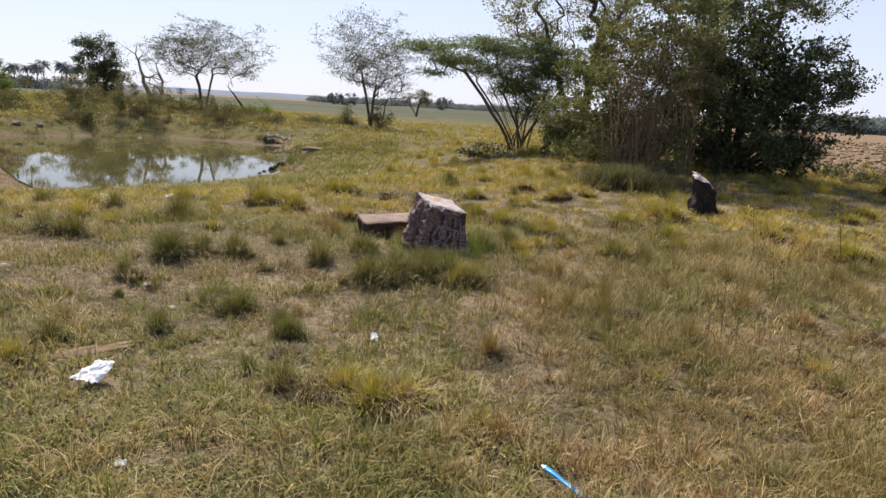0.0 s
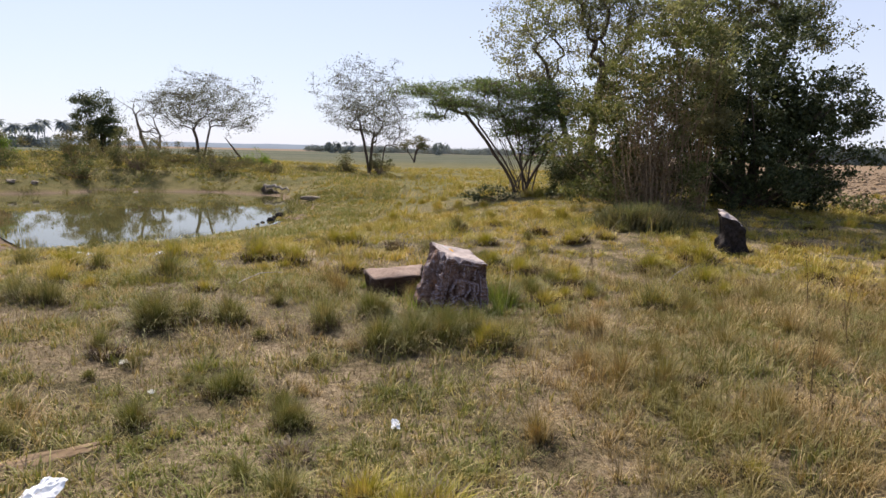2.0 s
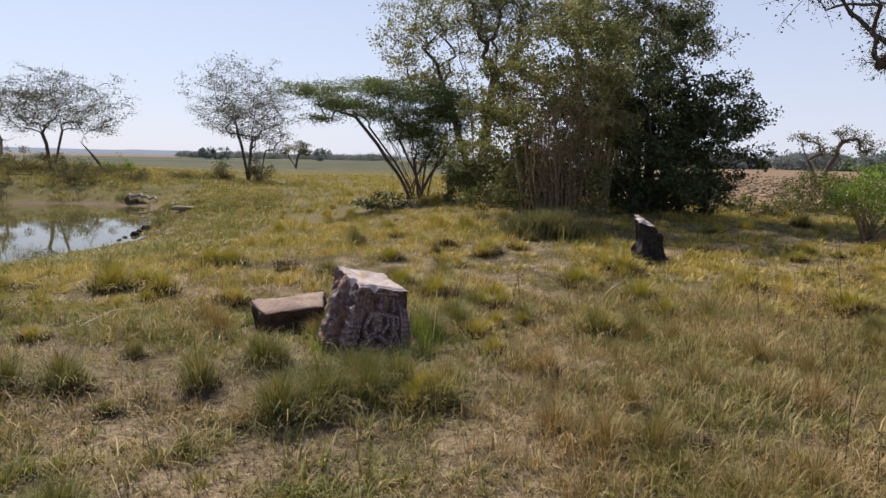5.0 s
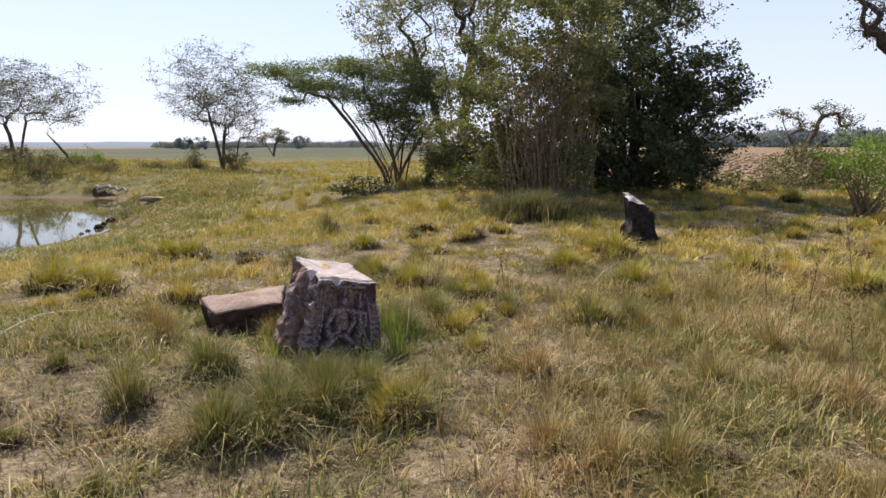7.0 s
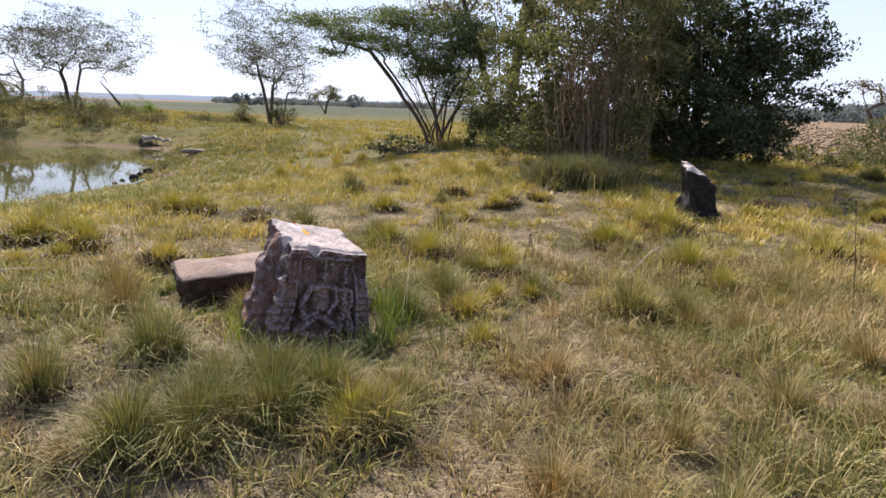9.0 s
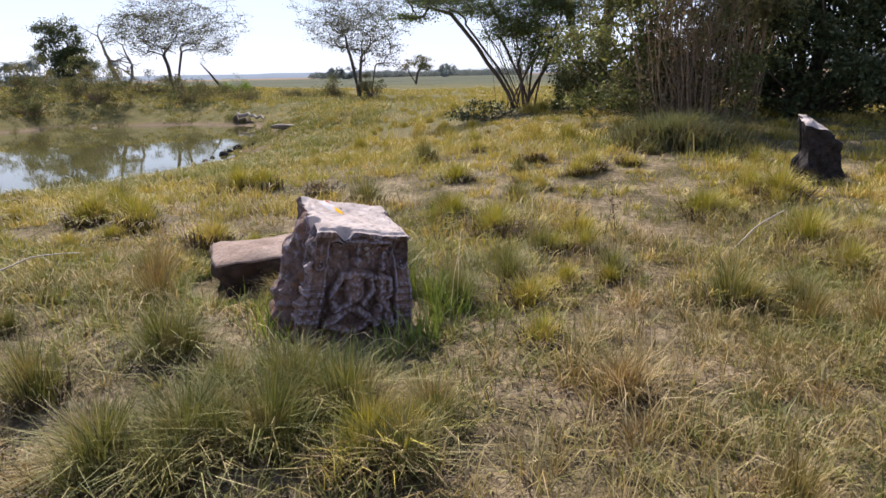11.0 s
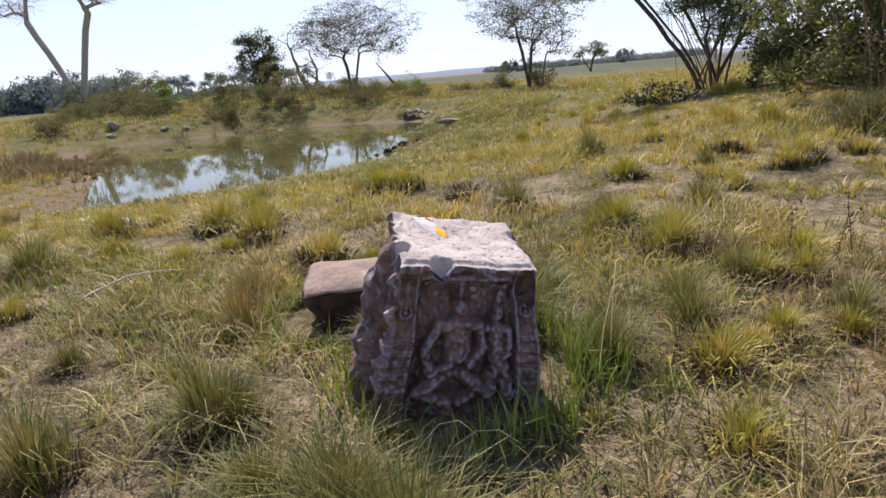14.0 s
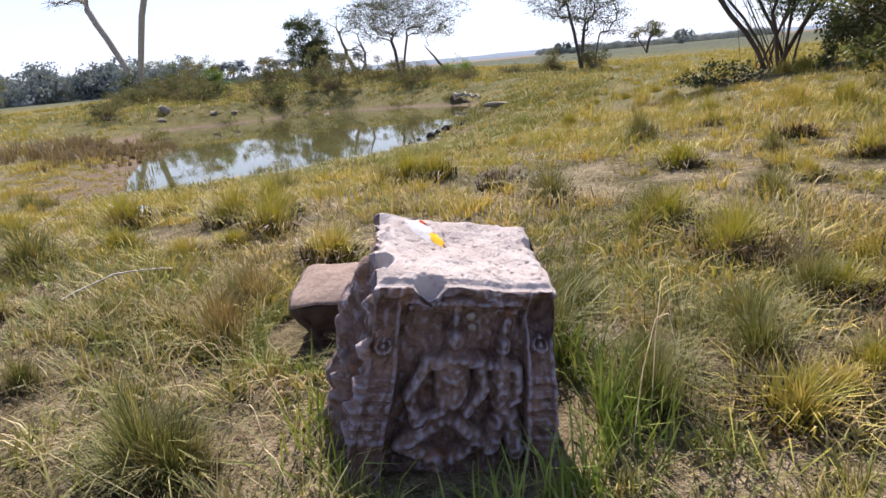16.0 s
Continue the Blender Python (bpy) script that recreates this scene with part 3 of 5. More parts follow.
def tussock_mesh(name, count, spread, height, lean, width, material, thatch=90, thatch_h=0.10, curl=0.6):
    """Live blades fanning up out of a foot of dead thatch darkened as shade."""
    r = np.abs(rng.normal(0, 0.5, count)) * spread
    a = rng.uniform(0, 2 * np.pi, count)
    base = np.stack([r * np.cos(a), r * np.sin(a), np.full(count, -0.02)], -1)
    h = height * (0.35 + 0.65 * rng.random(count) ** 0.7) * (1.1 - 0.3 * np.clip(r / spread, 0, 1))
    az = a + rng.normal(0, 0.95, count)
    v, q, t = blades(base, h, az, np.abs(rng.normal(lean, lean * 0.45, count)) * (0.45 + r / spread), width * rng.uniform(0.6, 1.3, count), curl)
    r = (0.35 + 0.75 * rng.random(thatch)) * spread
    a = rng.uniform(0, 2 * np.pi, thatch)
    base = np.stack([r * np.cos(a), r * np.sin(a), np.full(thatch, -0.015)], -1)
    v2, q2, t2 = blades(base, thatch_h * rng.uniform(0.4, 1.2, thatch), a + rng.normal(0, 0.9, thatch), np.abs(rng.normal(0.9, 0.4, thatch)), width * rng.uniform(0.9, 2.0, thatch), 1.0)
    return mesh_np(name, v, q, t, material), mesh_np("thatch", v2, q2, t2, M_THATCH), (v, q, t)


TUSS = {
    "g": [tussock_mesh("grass_tussock", 540, 0.15, 0.37, 0.66, 0.0046, M_TUSS_G, 200, 0.15, 0.85) for _ in range(5)],
    "y": [tussock_mesh("grass_tussock", 440, 0.17, 0.31, 0.65, 0.0072, M_TUSS_Y, 260, 0.16, 0.8) for _ in range(5)],
    "m": [tussock_mesh("grass_tussock", 340, 0.15, 0.25, 0.7, 0.0062, M_YELLOW, 220, 0.14, 0.8) for _ in range(5)],
    # dead clumps, set also to stand in for shaded gaps between tussocks
    "d": [tussock_mesh("grass_tussock", 160, 0.15, 0.19, 0.9, 0.006, M_TUSS_D, 260, 0.15) for _ in range(3)],
    "s": [tussock_mesh("grass_tussock", 300, 0.13, 0.36, 0.7, 0.0042, M_STRAW, 60, 0.09) for _ in range(4)],
}
TUSS_LABEL = {"g": "olive green grass tussock with fine blades in the meadow", "y": "bright yellow green grass tussock with brown thatch", "m": "low yellowish meadow grass tussock over brown thatch", "d": "dead brown flattened grass tussock in the meadow", "s": "straw coloured dry grass tussock bending over"}


def tussock(kind, x, y, size=1.0):
    live, thatch, _ = TUSS[kind][int(rng.integers(len(TUSS[kind])))]
    ob = new("grass_tussock", live)
    ob.matrix_basis = Matrix.LocRotScale((x, y, land_at(x, y)), Euler((rng.normal(0, 0.1), rng.normal(0, 0.1), rng.uniform(0, 6.28))), (size, size * rng.uniform(0.8, 1.2), size * rng.uniform(0.8, 1.15)))
    tagged(ob, TUSS_LABEL[kind], "grass tussock", "grass tussocks in the meadow")
    part("thatch", thatch, ob, "dead brown thatch darkened for foot shade")


def far_tussocks(spots):
    """The clumps too far off to tell apart, in one mass."""
    for kind in ("y", "m", "d"):
        vs, qs, ts, n = [], [], [], 0
        for x, y, size in spots[kind]:
            v, q, t = TUSS[kind][int(rng.integers(len(TUSS[kind])))][2]
            vs.append(v * size + np.array([x, y, land_at(x, y)]))
            qs.append(q + n)
            ts.append(t + n)
            n += len(v)
        tagged(part("meadow_clumps", mesh_np("meadow_clumps", np.concatenate(vs), np.concatenate(qs), np.concatenate(ts), {"y": M_TUSS_Y, "m": M_YELLOW, "d": M_TUSS_D}[kind])), TUSS_LABEL[kind] + " far off", "grass", kind="stuff")


NEAR_CLUMPS = [
    ("g", -2.68, 5.35, 1.2), ("g", -2.05, 5.6, 1.0), ("g", -0.2, 5.12, 1.1), ("d", -2.6, 4.5, 0.9), ("g", 0.0, 5.13, 1.0), ("y", 2.92, 9.0, 1.25), ("d", 2.86, 8.85, 1.0), ("y", 3.8, 9.5, 1.3), ("y", 3.55, 9.65, 1.1),
    ("y", 0.92, 8.2, 1.1), ("d", 1.15, 8.05, 1.2), ("y", 2.06, 10.9, 1.1), ("g", -4.2, 6.1, 1.1), ("g", -4.5, 6.2, 1.0), ("y", -0.1, 2.3, 0.85), ("y", 0.05, 2.42, 0.8), ("d", -0.45, 2.4, 0.9), ("y", -0.3, 2.5, 0.8), ("g", -1.8, 3.32, 0.7),
    ("g", -1.47, 3.86, 0.8), ("g", -1.4, 3.95, 0.7), ("g", -0.84, 3.4, 0.6), ("d", -0.75, 2.95, 0.7), ("y", -2.4, 2.6, 0.7), ("g", -2.4, 2.98, 0.7), ("g", -0.68, 2.52, 0.7), ("s", 2.4, 5.1, 1.0),
]
MORE_CLUMPS = [
    ("s", 1.3, 4.2, 0.9), ("s", 0.6, 3.3, 0.8), ("g", 0.25, 5.35, 1.0), ("s", 0.05, 5.45, 0.9), ("g", -0.05, 5.5, 1.0), ("g", -0.72, 5.85, 0.9), ("y", 1.36, 7.7, 0.8), ("g", 0.47, 8.9, 0.9), ("g", 1.68, 7.2, 0.7), ("y", -2.73, 8.75, 1.3),
    ("y", -2.45, 8.9, 1.2), ("d", -0.9, 10.2, 1.3), ("y", -1.98, 10.5, 1.2), ("y", -1.7, 10.5, 1.2), ("y", 2.27, 11.3, 1.1), ("d", 1.6, 11.9, 1.2), ("d", 2.15, 11.25, 1.0), ("s", 1.33, 5.45, 0.9), ("d", 6.1, 11.3, 1.2), ("y", 4.7, 8.0, 1.2),
    ("d", 4.75, 7.9, 0.9), ("s", 0.58, 5.35, 0.8), ("g", 0.1, 12.4, 1.3), ("y", 11.3, 15.6, 1.6), ("s", 1.6, 4.2, 1.0), ("s", 1.1, 4.5, 0.9), ("g", 0.66, 6.55, 0.7), ("g", 0.62, 6.8, 0.7),
]
LATE_CLUMPS = [
    ("g", 1.0, 7.0, 0.7), ("s", 2.1, 3.6, 0.9), ("s", 2.9, 4.6, 1.0), ("s", 3.2, 5.6, 1.0), ("s", 2.5, 6.3, 1.0), ("s", 3.6, 7.0, 1.1),
]
for kind, x, y, size in NEAR_CLUMPS + MORE_CLUMPS + LATE_CLUMPS:
    tussock(kind, x, y, size)
# messy grass before the carved stone
for kind, x, y, size in [("g", -0.52, 4.95, 1.1), ("g", -0.3, 5.08, 1.05), ("y", 0.38, 5.1, 0.9), ("g", 0.5, 5.0, 0.8), ("g", -1.1, 5.45, 0.95), ("g", -2.4, 5.55, 1.05), ("g", -0.62, 5.85, 0.85), ("g", 0.06, 5.32, 0.95), ("s", 0.22, 5.42, 0.8), ("g", -0.3, 5.5, 0.8), ("y", -0.05, 5.15, 0.7), ("d", 0.3, 5.3, 0.8), ("d", -0.15, 5.25, 0.8)]:
    tussock(kind, x, y, size)
# tall sedge clumps with narrow feet, and the domed clumps of the meadow
for kind, x, y, size in [
    ("g", -2.62, 5.42, 1.15), ("g", -2.55, 5.3, 0.9), ("g", -4.05, 6.05, 1.0), ("g", -2.75, 4.62, 0.6), ("g", -1.95, 5.5, 0.9), ("g", -0.55, 5.02, 0.9), ("g", -0.3, 4.9, 0.8), ("y", 0.34, 5.02, 0.8), ("y", 0.5, 5.12, 0.7), ("g", 0.6, 5.25, 0.8), ("s", 0.42, 5.2, 0.7),
    ("g", -1.74, 6.17, 0.6), ("g", -1.51, 7.23, 0.6), ("y", -2.93, 9.48, 1.0), ("d", -0.87, 9.88, 1.1), ("y", 0.95, 8.42, 1.15), ("d", 1.1, 8.3, 1.0), ("y", 0.58, 8.75, 1.0), ("d", 0.72, 8.6, 0.9), ("m", 1.57, 11.86, 1.1), ("g", 1.25, 7.67, 0.8),
    ("y", -3.54, 8.07, 0.9), ("y", -3.23, 8.02, 0.9), ("m", -2.37, 7.77, 0.9), ("g", -1.92, 6.75, 0.55), ("s", 1.39, 5.47, 0.8), ("y", 1.63, 7.04, 0.6), ("y", 2.85, 8.83, 1.0), ("y", 0.5, 2.18, 0.5), ("s", 0.6, 2.1, 0.5), ("g", -0.91, 3.37, 0.6),
]:
    tussock(kind, x, y, size)
far = {"y": [], "m": [], "d": []}
for _ in range(360):
    y = 6.6 + 24 * rng.random() ** 1.5
    x = rng.uniform(-0.9, 1.0) * (2.5 + 0.75 * y) + 0.5
    if shore_distance(np.array([x]), np.array([y]))[0] < 2.2 or bareness(x, y) > 0.3 or not clear_of_stones(np.array([x]), np.array([y]))[0]:
        continue
    kind = rng.choice(["y", "m", "m", "m", "g", "d"] if y > 8 or x > 1 else ["g", "g", "m", "s"])
    if y > 13.5:
        far["m" if kind == "g" else str(kind)].append((x, y, rng.uniform(0.6, 1.4)))
    else:
        tussock(str(kind), x, y, rng.uniform(0.55, 1.25))
far_tussocks(far)
for _ in range(60):
    x, y = rng.uniform(0.9, 5.6), rng.uniform(2.2, 7.6)
    if bareness(x, y) < 0.2:
        tussock(str(rng.choice(["s", "s", "g", "d", "m"])), x, y, rng.uniform(0.4, 0.85))
for _ in range(26):
    x, y = rng.uniform(-4.5, 0.2), rng.uniform(1.8, 5.2)
    if bareness(x, y) < 0.25 and abs(x + 1.76) + abs(y - 2.4) > 0.4:
        tussock(str(rng.choice(["g", "g", "s"])), x, y, rng.uniform(0.25, 0.5))


# ---- trees and shrubs ----
def tubes(paths, sides=6):
    """Corners and faces of tapered limbs: each path is a list of (place, radius)."""
    vs, qs, n = [], [], 0
    for path in paths:
        p, r = np.array([a for a, _ in path], float), np.array([b for _, b in path], float)
        d = unit(np.gradient(p, axis=0))
        ref = np.array([0.31, 0.95, 0.05]) if abs(d[0][2]) > 0.8 else np.array([0, 0, 1.0])
        u = unit(np.cross(d, ref))
        w = np.cross(d, u)
        k = sides if r[0] > 0.02 else 3
        if r[0] < 0.008:
            p, r, d, u, w = p[::2], r[::2], d[::2], u[::2], w[::2]
        a = np.arange(k) * 2 * np.pi / k
        ring = p[:, None] + r[:, None, None] * (u[:, None] * np.cos(a)[None, :, None] + w[:, None] * np.sin(a)[None, :, None])
        vs.append(ring.reshape(-1, 3))
        i = np.arange(len(p) - 1)[:, None] * k
        j = np.arange(k)[None]
        qs.append((n + np.stack([i + j, i + (j + 1) % k, i + k + (j + 1) % k, i + k + j], -1)).reshape(-1, 4))
        n += len(p) * k
    return np.concatenate(vs), np.concatenate(qs)


def grow(start, way, length, radius, levels, kids, spread, up, wiggle, shrink, paths, tips, steps=7, first=0.28):
    """A limb with its side limbs; fills paths, and tips with the ends and way of the last twigs."""
    p, d = np.array(start, float), unit(np.array(way, float))
    path = [(p.copy(), radius)]
    for s in range(steps):
        d = unit(d + rng.normal(0, wiggle, 3) + np.array([0, 0, up]))
        p = p + d * length / steps
        r = radius * (1 - 0.75 * (s + 1) / steps)
        path.append((p.copy(), max(r, 0.003)))
        if levels > 0 and (s + 1) / steps >= first:
            for _ in range(rng.poisson((kids[levels] if isinstance(kids, tuple) else kids) / (steps * (1 - first) + 1e-6)) if s < steps - 1 else 2):
                side = unit(np.cross(d, rng.normal(0, 1, 3)))
                grow(p, d * (1 - spread) + side * spread, length * shrink * rng.uniform(0.7, 1.2), r * 0.75, levels - 1, kids, spread, up, wiggle, shrink, paths, tips, max(3, steps - 1), 0.2)
        if levels == 0:
            tips.append((p.copy(), d.copy()))
    paths.append(path)


def leaves(at, size, out=None, flat=0.0, fold=0.25):
    """Corners and faces of leaves: small pointed folded blades at the places given."""
    n = len(at)
    d = unit(rng.normal(0, 1, (n, 3)) * np.array([1, 1, 1 - flat]) + (0 if out is None else out))
    s = unit(np.cross(d, rng.normal(0, 1, (n, 3)) * np.array([1 - flat, 1 - flat, 1]) + np.array([0, 0, flat])))
    nrm = np.cross(d, s)
    L = (size * rng.uniform(0.6, 1.4, n))[:, None]
    v = np.stack([at, at + d * L * 0.5 + s * L * 0.28 + nrm * L * fold * 0.3, at + d * L, at + d * L * 0.5 - s * L * 0.28 + nrm * L * fold * 0.3], 1)
    k = np.arange(n)[:, None] * 4
    return v.reshape(-1, 3), k + np.array([[0, 1, 2, 3]])


def crown_clumps(blobs, clumps, per, clump_r, hollow=0.35, boughs=0, bough_r=0.4):
    """Places of leaves: clumps thrown about inside rounded masses (x, y, z, rx, ry, rz), more at their outside; with boughs they gather round a few ends."""
    blobs = np.array(blobs, float)
    share = (blobs[:, 3] * blobs[:, 4] * blobs[:, 5]) ** (2 / 3)
    n = boughs or clumps
    pick = rng.choice(len(blobs), n, p=share / share.sum())
    d = unit(rng.normal(0, 1, (n, 3)))
    r = (hollow + (1.06 - hollow) * rng.random(n) ** 0.6) * (0.82 + 0.36 * rng.random(n))
    c = blobs[pick, :3] + d * r[:, None] * blobs[pick, 3:]
    if boughs:
        at_bough = rng.integers(0, n, clumps)
        reach = bough_r * rng.uniform(0.6, 1.4, n)[at_bough]
        c = c[at_bough] + unit(rng.normal(0, 1, (clumps, 3))) * (reach * rng.random(clumps) ** 0.45)[:, None] * np.array([1, 1, 0.75])
    rr = clump_r * rng.uniform(0.5, 1.3, clumps)
    at = np.repeat(c, per, 0) + rng.normal(0, 1, (clumps * per, 3)) * np.repeat(rr, per)[:, None] * np.array([1, 1, 0.7]) * 0.6
    return at, c


def tree(name, label, category, place, stems, bark, leaf, leaf_size, per_tip, levels=3, kids=3.0, spread=0.5, up=0.06, wiggle=0.16, shrink=0.62, tip_r=0.25, flat=0.0, group="", masses=None, per=20, clump_r=0.3):
    """A grown tree: stems are (dx, dy, way, length, radius); leaves sit about the last twigs."""
    root = empty(name, Matrix.Translation((place[0], place[1], land_at(place[0], place[1]) - 0.03)))
    tagged(root, label, category, group)
    paths, tips = [], []
    for dx, dy, way, length, radius in stems:
        grow((dx, dy, 0), way, length, radius, levels, kids, spread, up, wiggle, shrink, paths, tips)
    v, q = tubes(paths)
    part("trunk", mesh_np("trunk", v, q, [], bark, True), root)
    if leaf is not None and per_tip:
        c = np.array([a for a, _ in tips])
        at = np.repeat(c, per_tip, 0) + rng.normal(0, tip_r, (len(c) * per_tip, 3)) * np.array([1, 1, 0.6])
        if masses:
            more, ends = crown_clumps(masses[1], masses[0], per, clump_r, 0.15)
            at = np.concatenate([at, more])
        v, q = leaves(at, np.full(len(at), leaf_size), flat=flat)
        part("crown", mesh_np("crown", v, q, [], leaf), root)
    return root, paths, tips


def shrub(name, label, category, place, blobs, clumps, per, clump_r, leaf_size, leaf, bark, twigs=24, group="", hollow=0.35, twig_r=0.02, boughs=0, bough_r=0.4, inner=0):
    """A leafy mass: twigs from the foot out to the clumps, and the clumps of leaves."""
    x, y = place
    root = empty(name, Matrix.Translation((x, y, land_at(x, y) - 0.03)))
    tagged(root, label, category, group)
    at, c = crown_clumps(blobs, clumps, per, clump_r, hollow, boughs, bough_r)
    size = np.full(len(at), leaf_size)
    if inner:                                   # larger leaves added deep inside to block the sky and darken the core
        bl = np.array(blobs, float)
        deep, _ = crown_clumps(np.concatenate([bl[:, :3], bl[:, 3:] * 0.55], 1), inner, 12, 0.3, 0.0)
        at, size = np.concatenate([at, deep]), np.concatenate([size, np.full(len(deep), leaf_size * 1.6)])
    size, at = size[at[:, 2] > 0.02], at[at[:, 2] > 0.02]
    v, q = leaves(at, size)
    part("crown", mesh_np("crown", v, q, [], leaf), root)
    paths = []
    for e in c[rng.permutation(len(c))[:twigs]]:
        s = np.array([rng.normal(0, 0.12), rng.normal(0, 0.12), 0.0])
        mid = s + (e - s) * 0.5 + rng.normal(0, 0.12, 3) * np.linalg.norm(e) * 0.4
        k = np.linspace(0, 1, 6)[:, None]
        line = (1 - k) ** 2 * s + 2 * k * (1 - k) * mid + k ** 2 * e
        paths.append([(p, twig_r * (1.15 - f)) for p, f in zip(line, np.linspace(0, 1, 6))])
    v, q = tubes(paths, 5)
    part("trunk", mesh_np("trunk", v, q, [], bark, True), root)
    return root


def colony(name, label, category, place, stems, masses, ends, bark, leaf=None, leaf_size=0.07, per=10, clump_r=0.3, twiglets=5, base_r=0.12, fine=0.006, layered=0.45, hollow=0.2):
    """A tree whose limbs reach out to ends spread through its crown masses; stems are (x, y, lean_x, lean_y, height)."""
    root = empty(name, Matrix.Translation((place[0], place[1], land_at(place[0], place[1]) - 0.03)))
    tagged(root, label, category)
    nodes, parent = [], []
    for x, y, lx, ly, h in stems:
        prev = -1
        for f in np.linspace(0, 1, 7):
            nodes.append(np.array([x + lx * f ** 1.3, y + ly * f ** 1.3, h * f]) + rng.normal(0, 0.035, 3) * h * 0.3 * min(f, 0.6))
            parent.append(prev)
            prev = len(nodes) - 1
    _, goal = crown_clumps(masses, ends, 1, 0.1, hollow)
    goal = goal[goal[:, 2] > 0.4]
    axis = np.array([0.0, 0.0, min(h for *_, h in stems) * 0.7])
    goal = goal[np.argsort(np.linalg.norm(goal - axis, axis=1))]
    tips = []
    for g in goal:
        arr = np.array(nodes)
        d = np.linalg.norm(arr - g, axis=1) + 0.8 * np.clip(arr[:, 2] - g[2] + 0.25, 0, None) + 1.5 * np.clip(0.25 * g[2] - arr[:, 2], 0, None)
        k = int(np.argmin(d))
        a, prev = arr[k], k
        n = 2 if d[k] < 0.8 else 4
        bow = rng.normal(0, 0.05, 3) * d[k] + np.array([0, 0, 0.08 * d[k]])
        for f in np.linspace(0, 1, n + 1)[1:]:
            nodes.append(a + (g - a) * f + bow * math.sin(math.pi * f))
            parent.append(prev)
            prev = len(nodes) - 1
        tips.append(prev)
    load = np.zeros(len(nodes))
    load[tips] = 1.0
    for k in range(len(nodes) - 1, -1, -1):
        if parent[k] >= 0:
            load[parent[k]] += load[k]
    most = load.max()
    rad = np.maximum(fine, base_r * (np.maximum(load, 0.4) / most) ** 0.68)
    kids = {}
    for k, p in enumerate(parent):
        kids.setdefault(p, []).append(k)
    paths, begin = [], [(k, None) for k in kids[-1]]
    while begin:
        k, before = begin.pop()
        path = [(nodes[before], rad[k])] if before is not None else []
        while True:
            path.append((nodes[k], rad[k]))
            nxt = sorted(kids.get(k, []), key=lambda j: -load[j])
            begin += [(j, k) for j in nxt[1:]]
            if not nxt:
                break
            k = nxt[0]
        if len(path) > 1:
            paths.append(path)
    ends_at = np.array([nodes[k] for k in tips])
    for e in ends_at:
        for _ in range(twiglets):
            w = unit(rng.normal(0, 1, 3) * np.array([1, 1, layered])) * clump_r * rng.uniform(0.7, 1.7)
            paths.append([(e, fine * 0.8), (e + w * 0.5 + rng.normal(0, 0.03, 3), fine * 0.65), (e + w, fine * 0.5)])
    v, q = tubes(paths, 6)
    part("trunk", mesh_np("trunk", v, q, [], bark, True), root)
    if leaf is not None:
        at = np.repeat(ends_at, per, 0) + rng.normal(0, clump_r * 0.6, (len(ends_at) * per, 3)) * np.array([1, 1, layered])
        v, q = leaves(at, np.full(len(at), leaf_size))
        part("crown", mesh_np("crown", v, q, [], leaf), root)
    return root


# open, nearly bare trees behind the pond
colony("airy_tree", "slender half bare tree with sparse grey green leaves", "tree", (-6.1, 43.7), [(0, 0, -0.9, 0, 4.4), (0.05, 0, 0.5, 0.2, 4.8), (0.75, 0.3, 0.4, 0, 2.2)], [(-0.3, 0, 5.3, 3.2, 2.8, 2.4), (0.3, 0, 4.0, 2.9, 2.4, 1.6), (1.2, 0, 2.6, 1.6, 1.3, 0.9)], 400, M_BARK, M_LEAF_GREY, 0.10, 22, 0.45, 5, 0.105, 0.009)
colony("airy_tree", "spreading half bare tree with thin grey green crown", "tree", (-17.4, 43.6), [(0, 0, 0.9, 0, 3.6), (-0.25, 0, -0.6, 0.2, 3.4)], [(0.6, 0, 4.4, 3.7, 3.0, 1.7), (-1.6, 0, 3.6, 2.6, 2.4, 1.4), (2.4, 0, 3.0, 1.9, 1.8, 1.0)], 420, M_BARK, M_LEAF_GREY, 0.10, 20, 0.47, 5, 0.105, 0.009)
tree("bare_tree", "leafless twisted grey tree behind the pond bank", "tree", (-23.1, 48.0), [(0, 0, (-0.2, 0, 1), 4.0, 0.20), (0.1, 0, (0.55, 0, 0.8), 3.2, 0.15)], M_BARK_GREY, M_LEAF_GREY, 0.1, 0, 2, 2.2, 0.55, 0.03, 0.33, 0.5)
tree("dead_snag", "crooked dead tree stump standing in the field", "dead tree", (-16.0, 47.5), [(0, 0, (0.05, 0, 1), 2.3, 0.12)], M_BARK, None, 0.1, 0, 1, 0.6, 0.5, 0.12, 0.16, 0.2)
colony("bare_tree", "tall pale leafless tree with forked spreading limbs", "tree", (-42.5, 46.0), [(0, 0, -3.0, -0.6, 7.2), (0.15, 0, 1.9, 0.5, 7.4)], [(-4.8, 0, 10.0, 2.8, 2.6, 1.8), (3.0, 0, 10.2, 2.6, 2.6, 1.9), (-1.2, 0, 11.2, 2.8, 2.6, 1.4), (-5.4, 0, 8.4, 1.6, 1.6, 0.8), (3.4, 0, 8.6, 1.4, 1.4, 0.8)], 230, M_BARK_PALE, None, 0.07, 0, 0.7, 6, 0.24, 0.016)
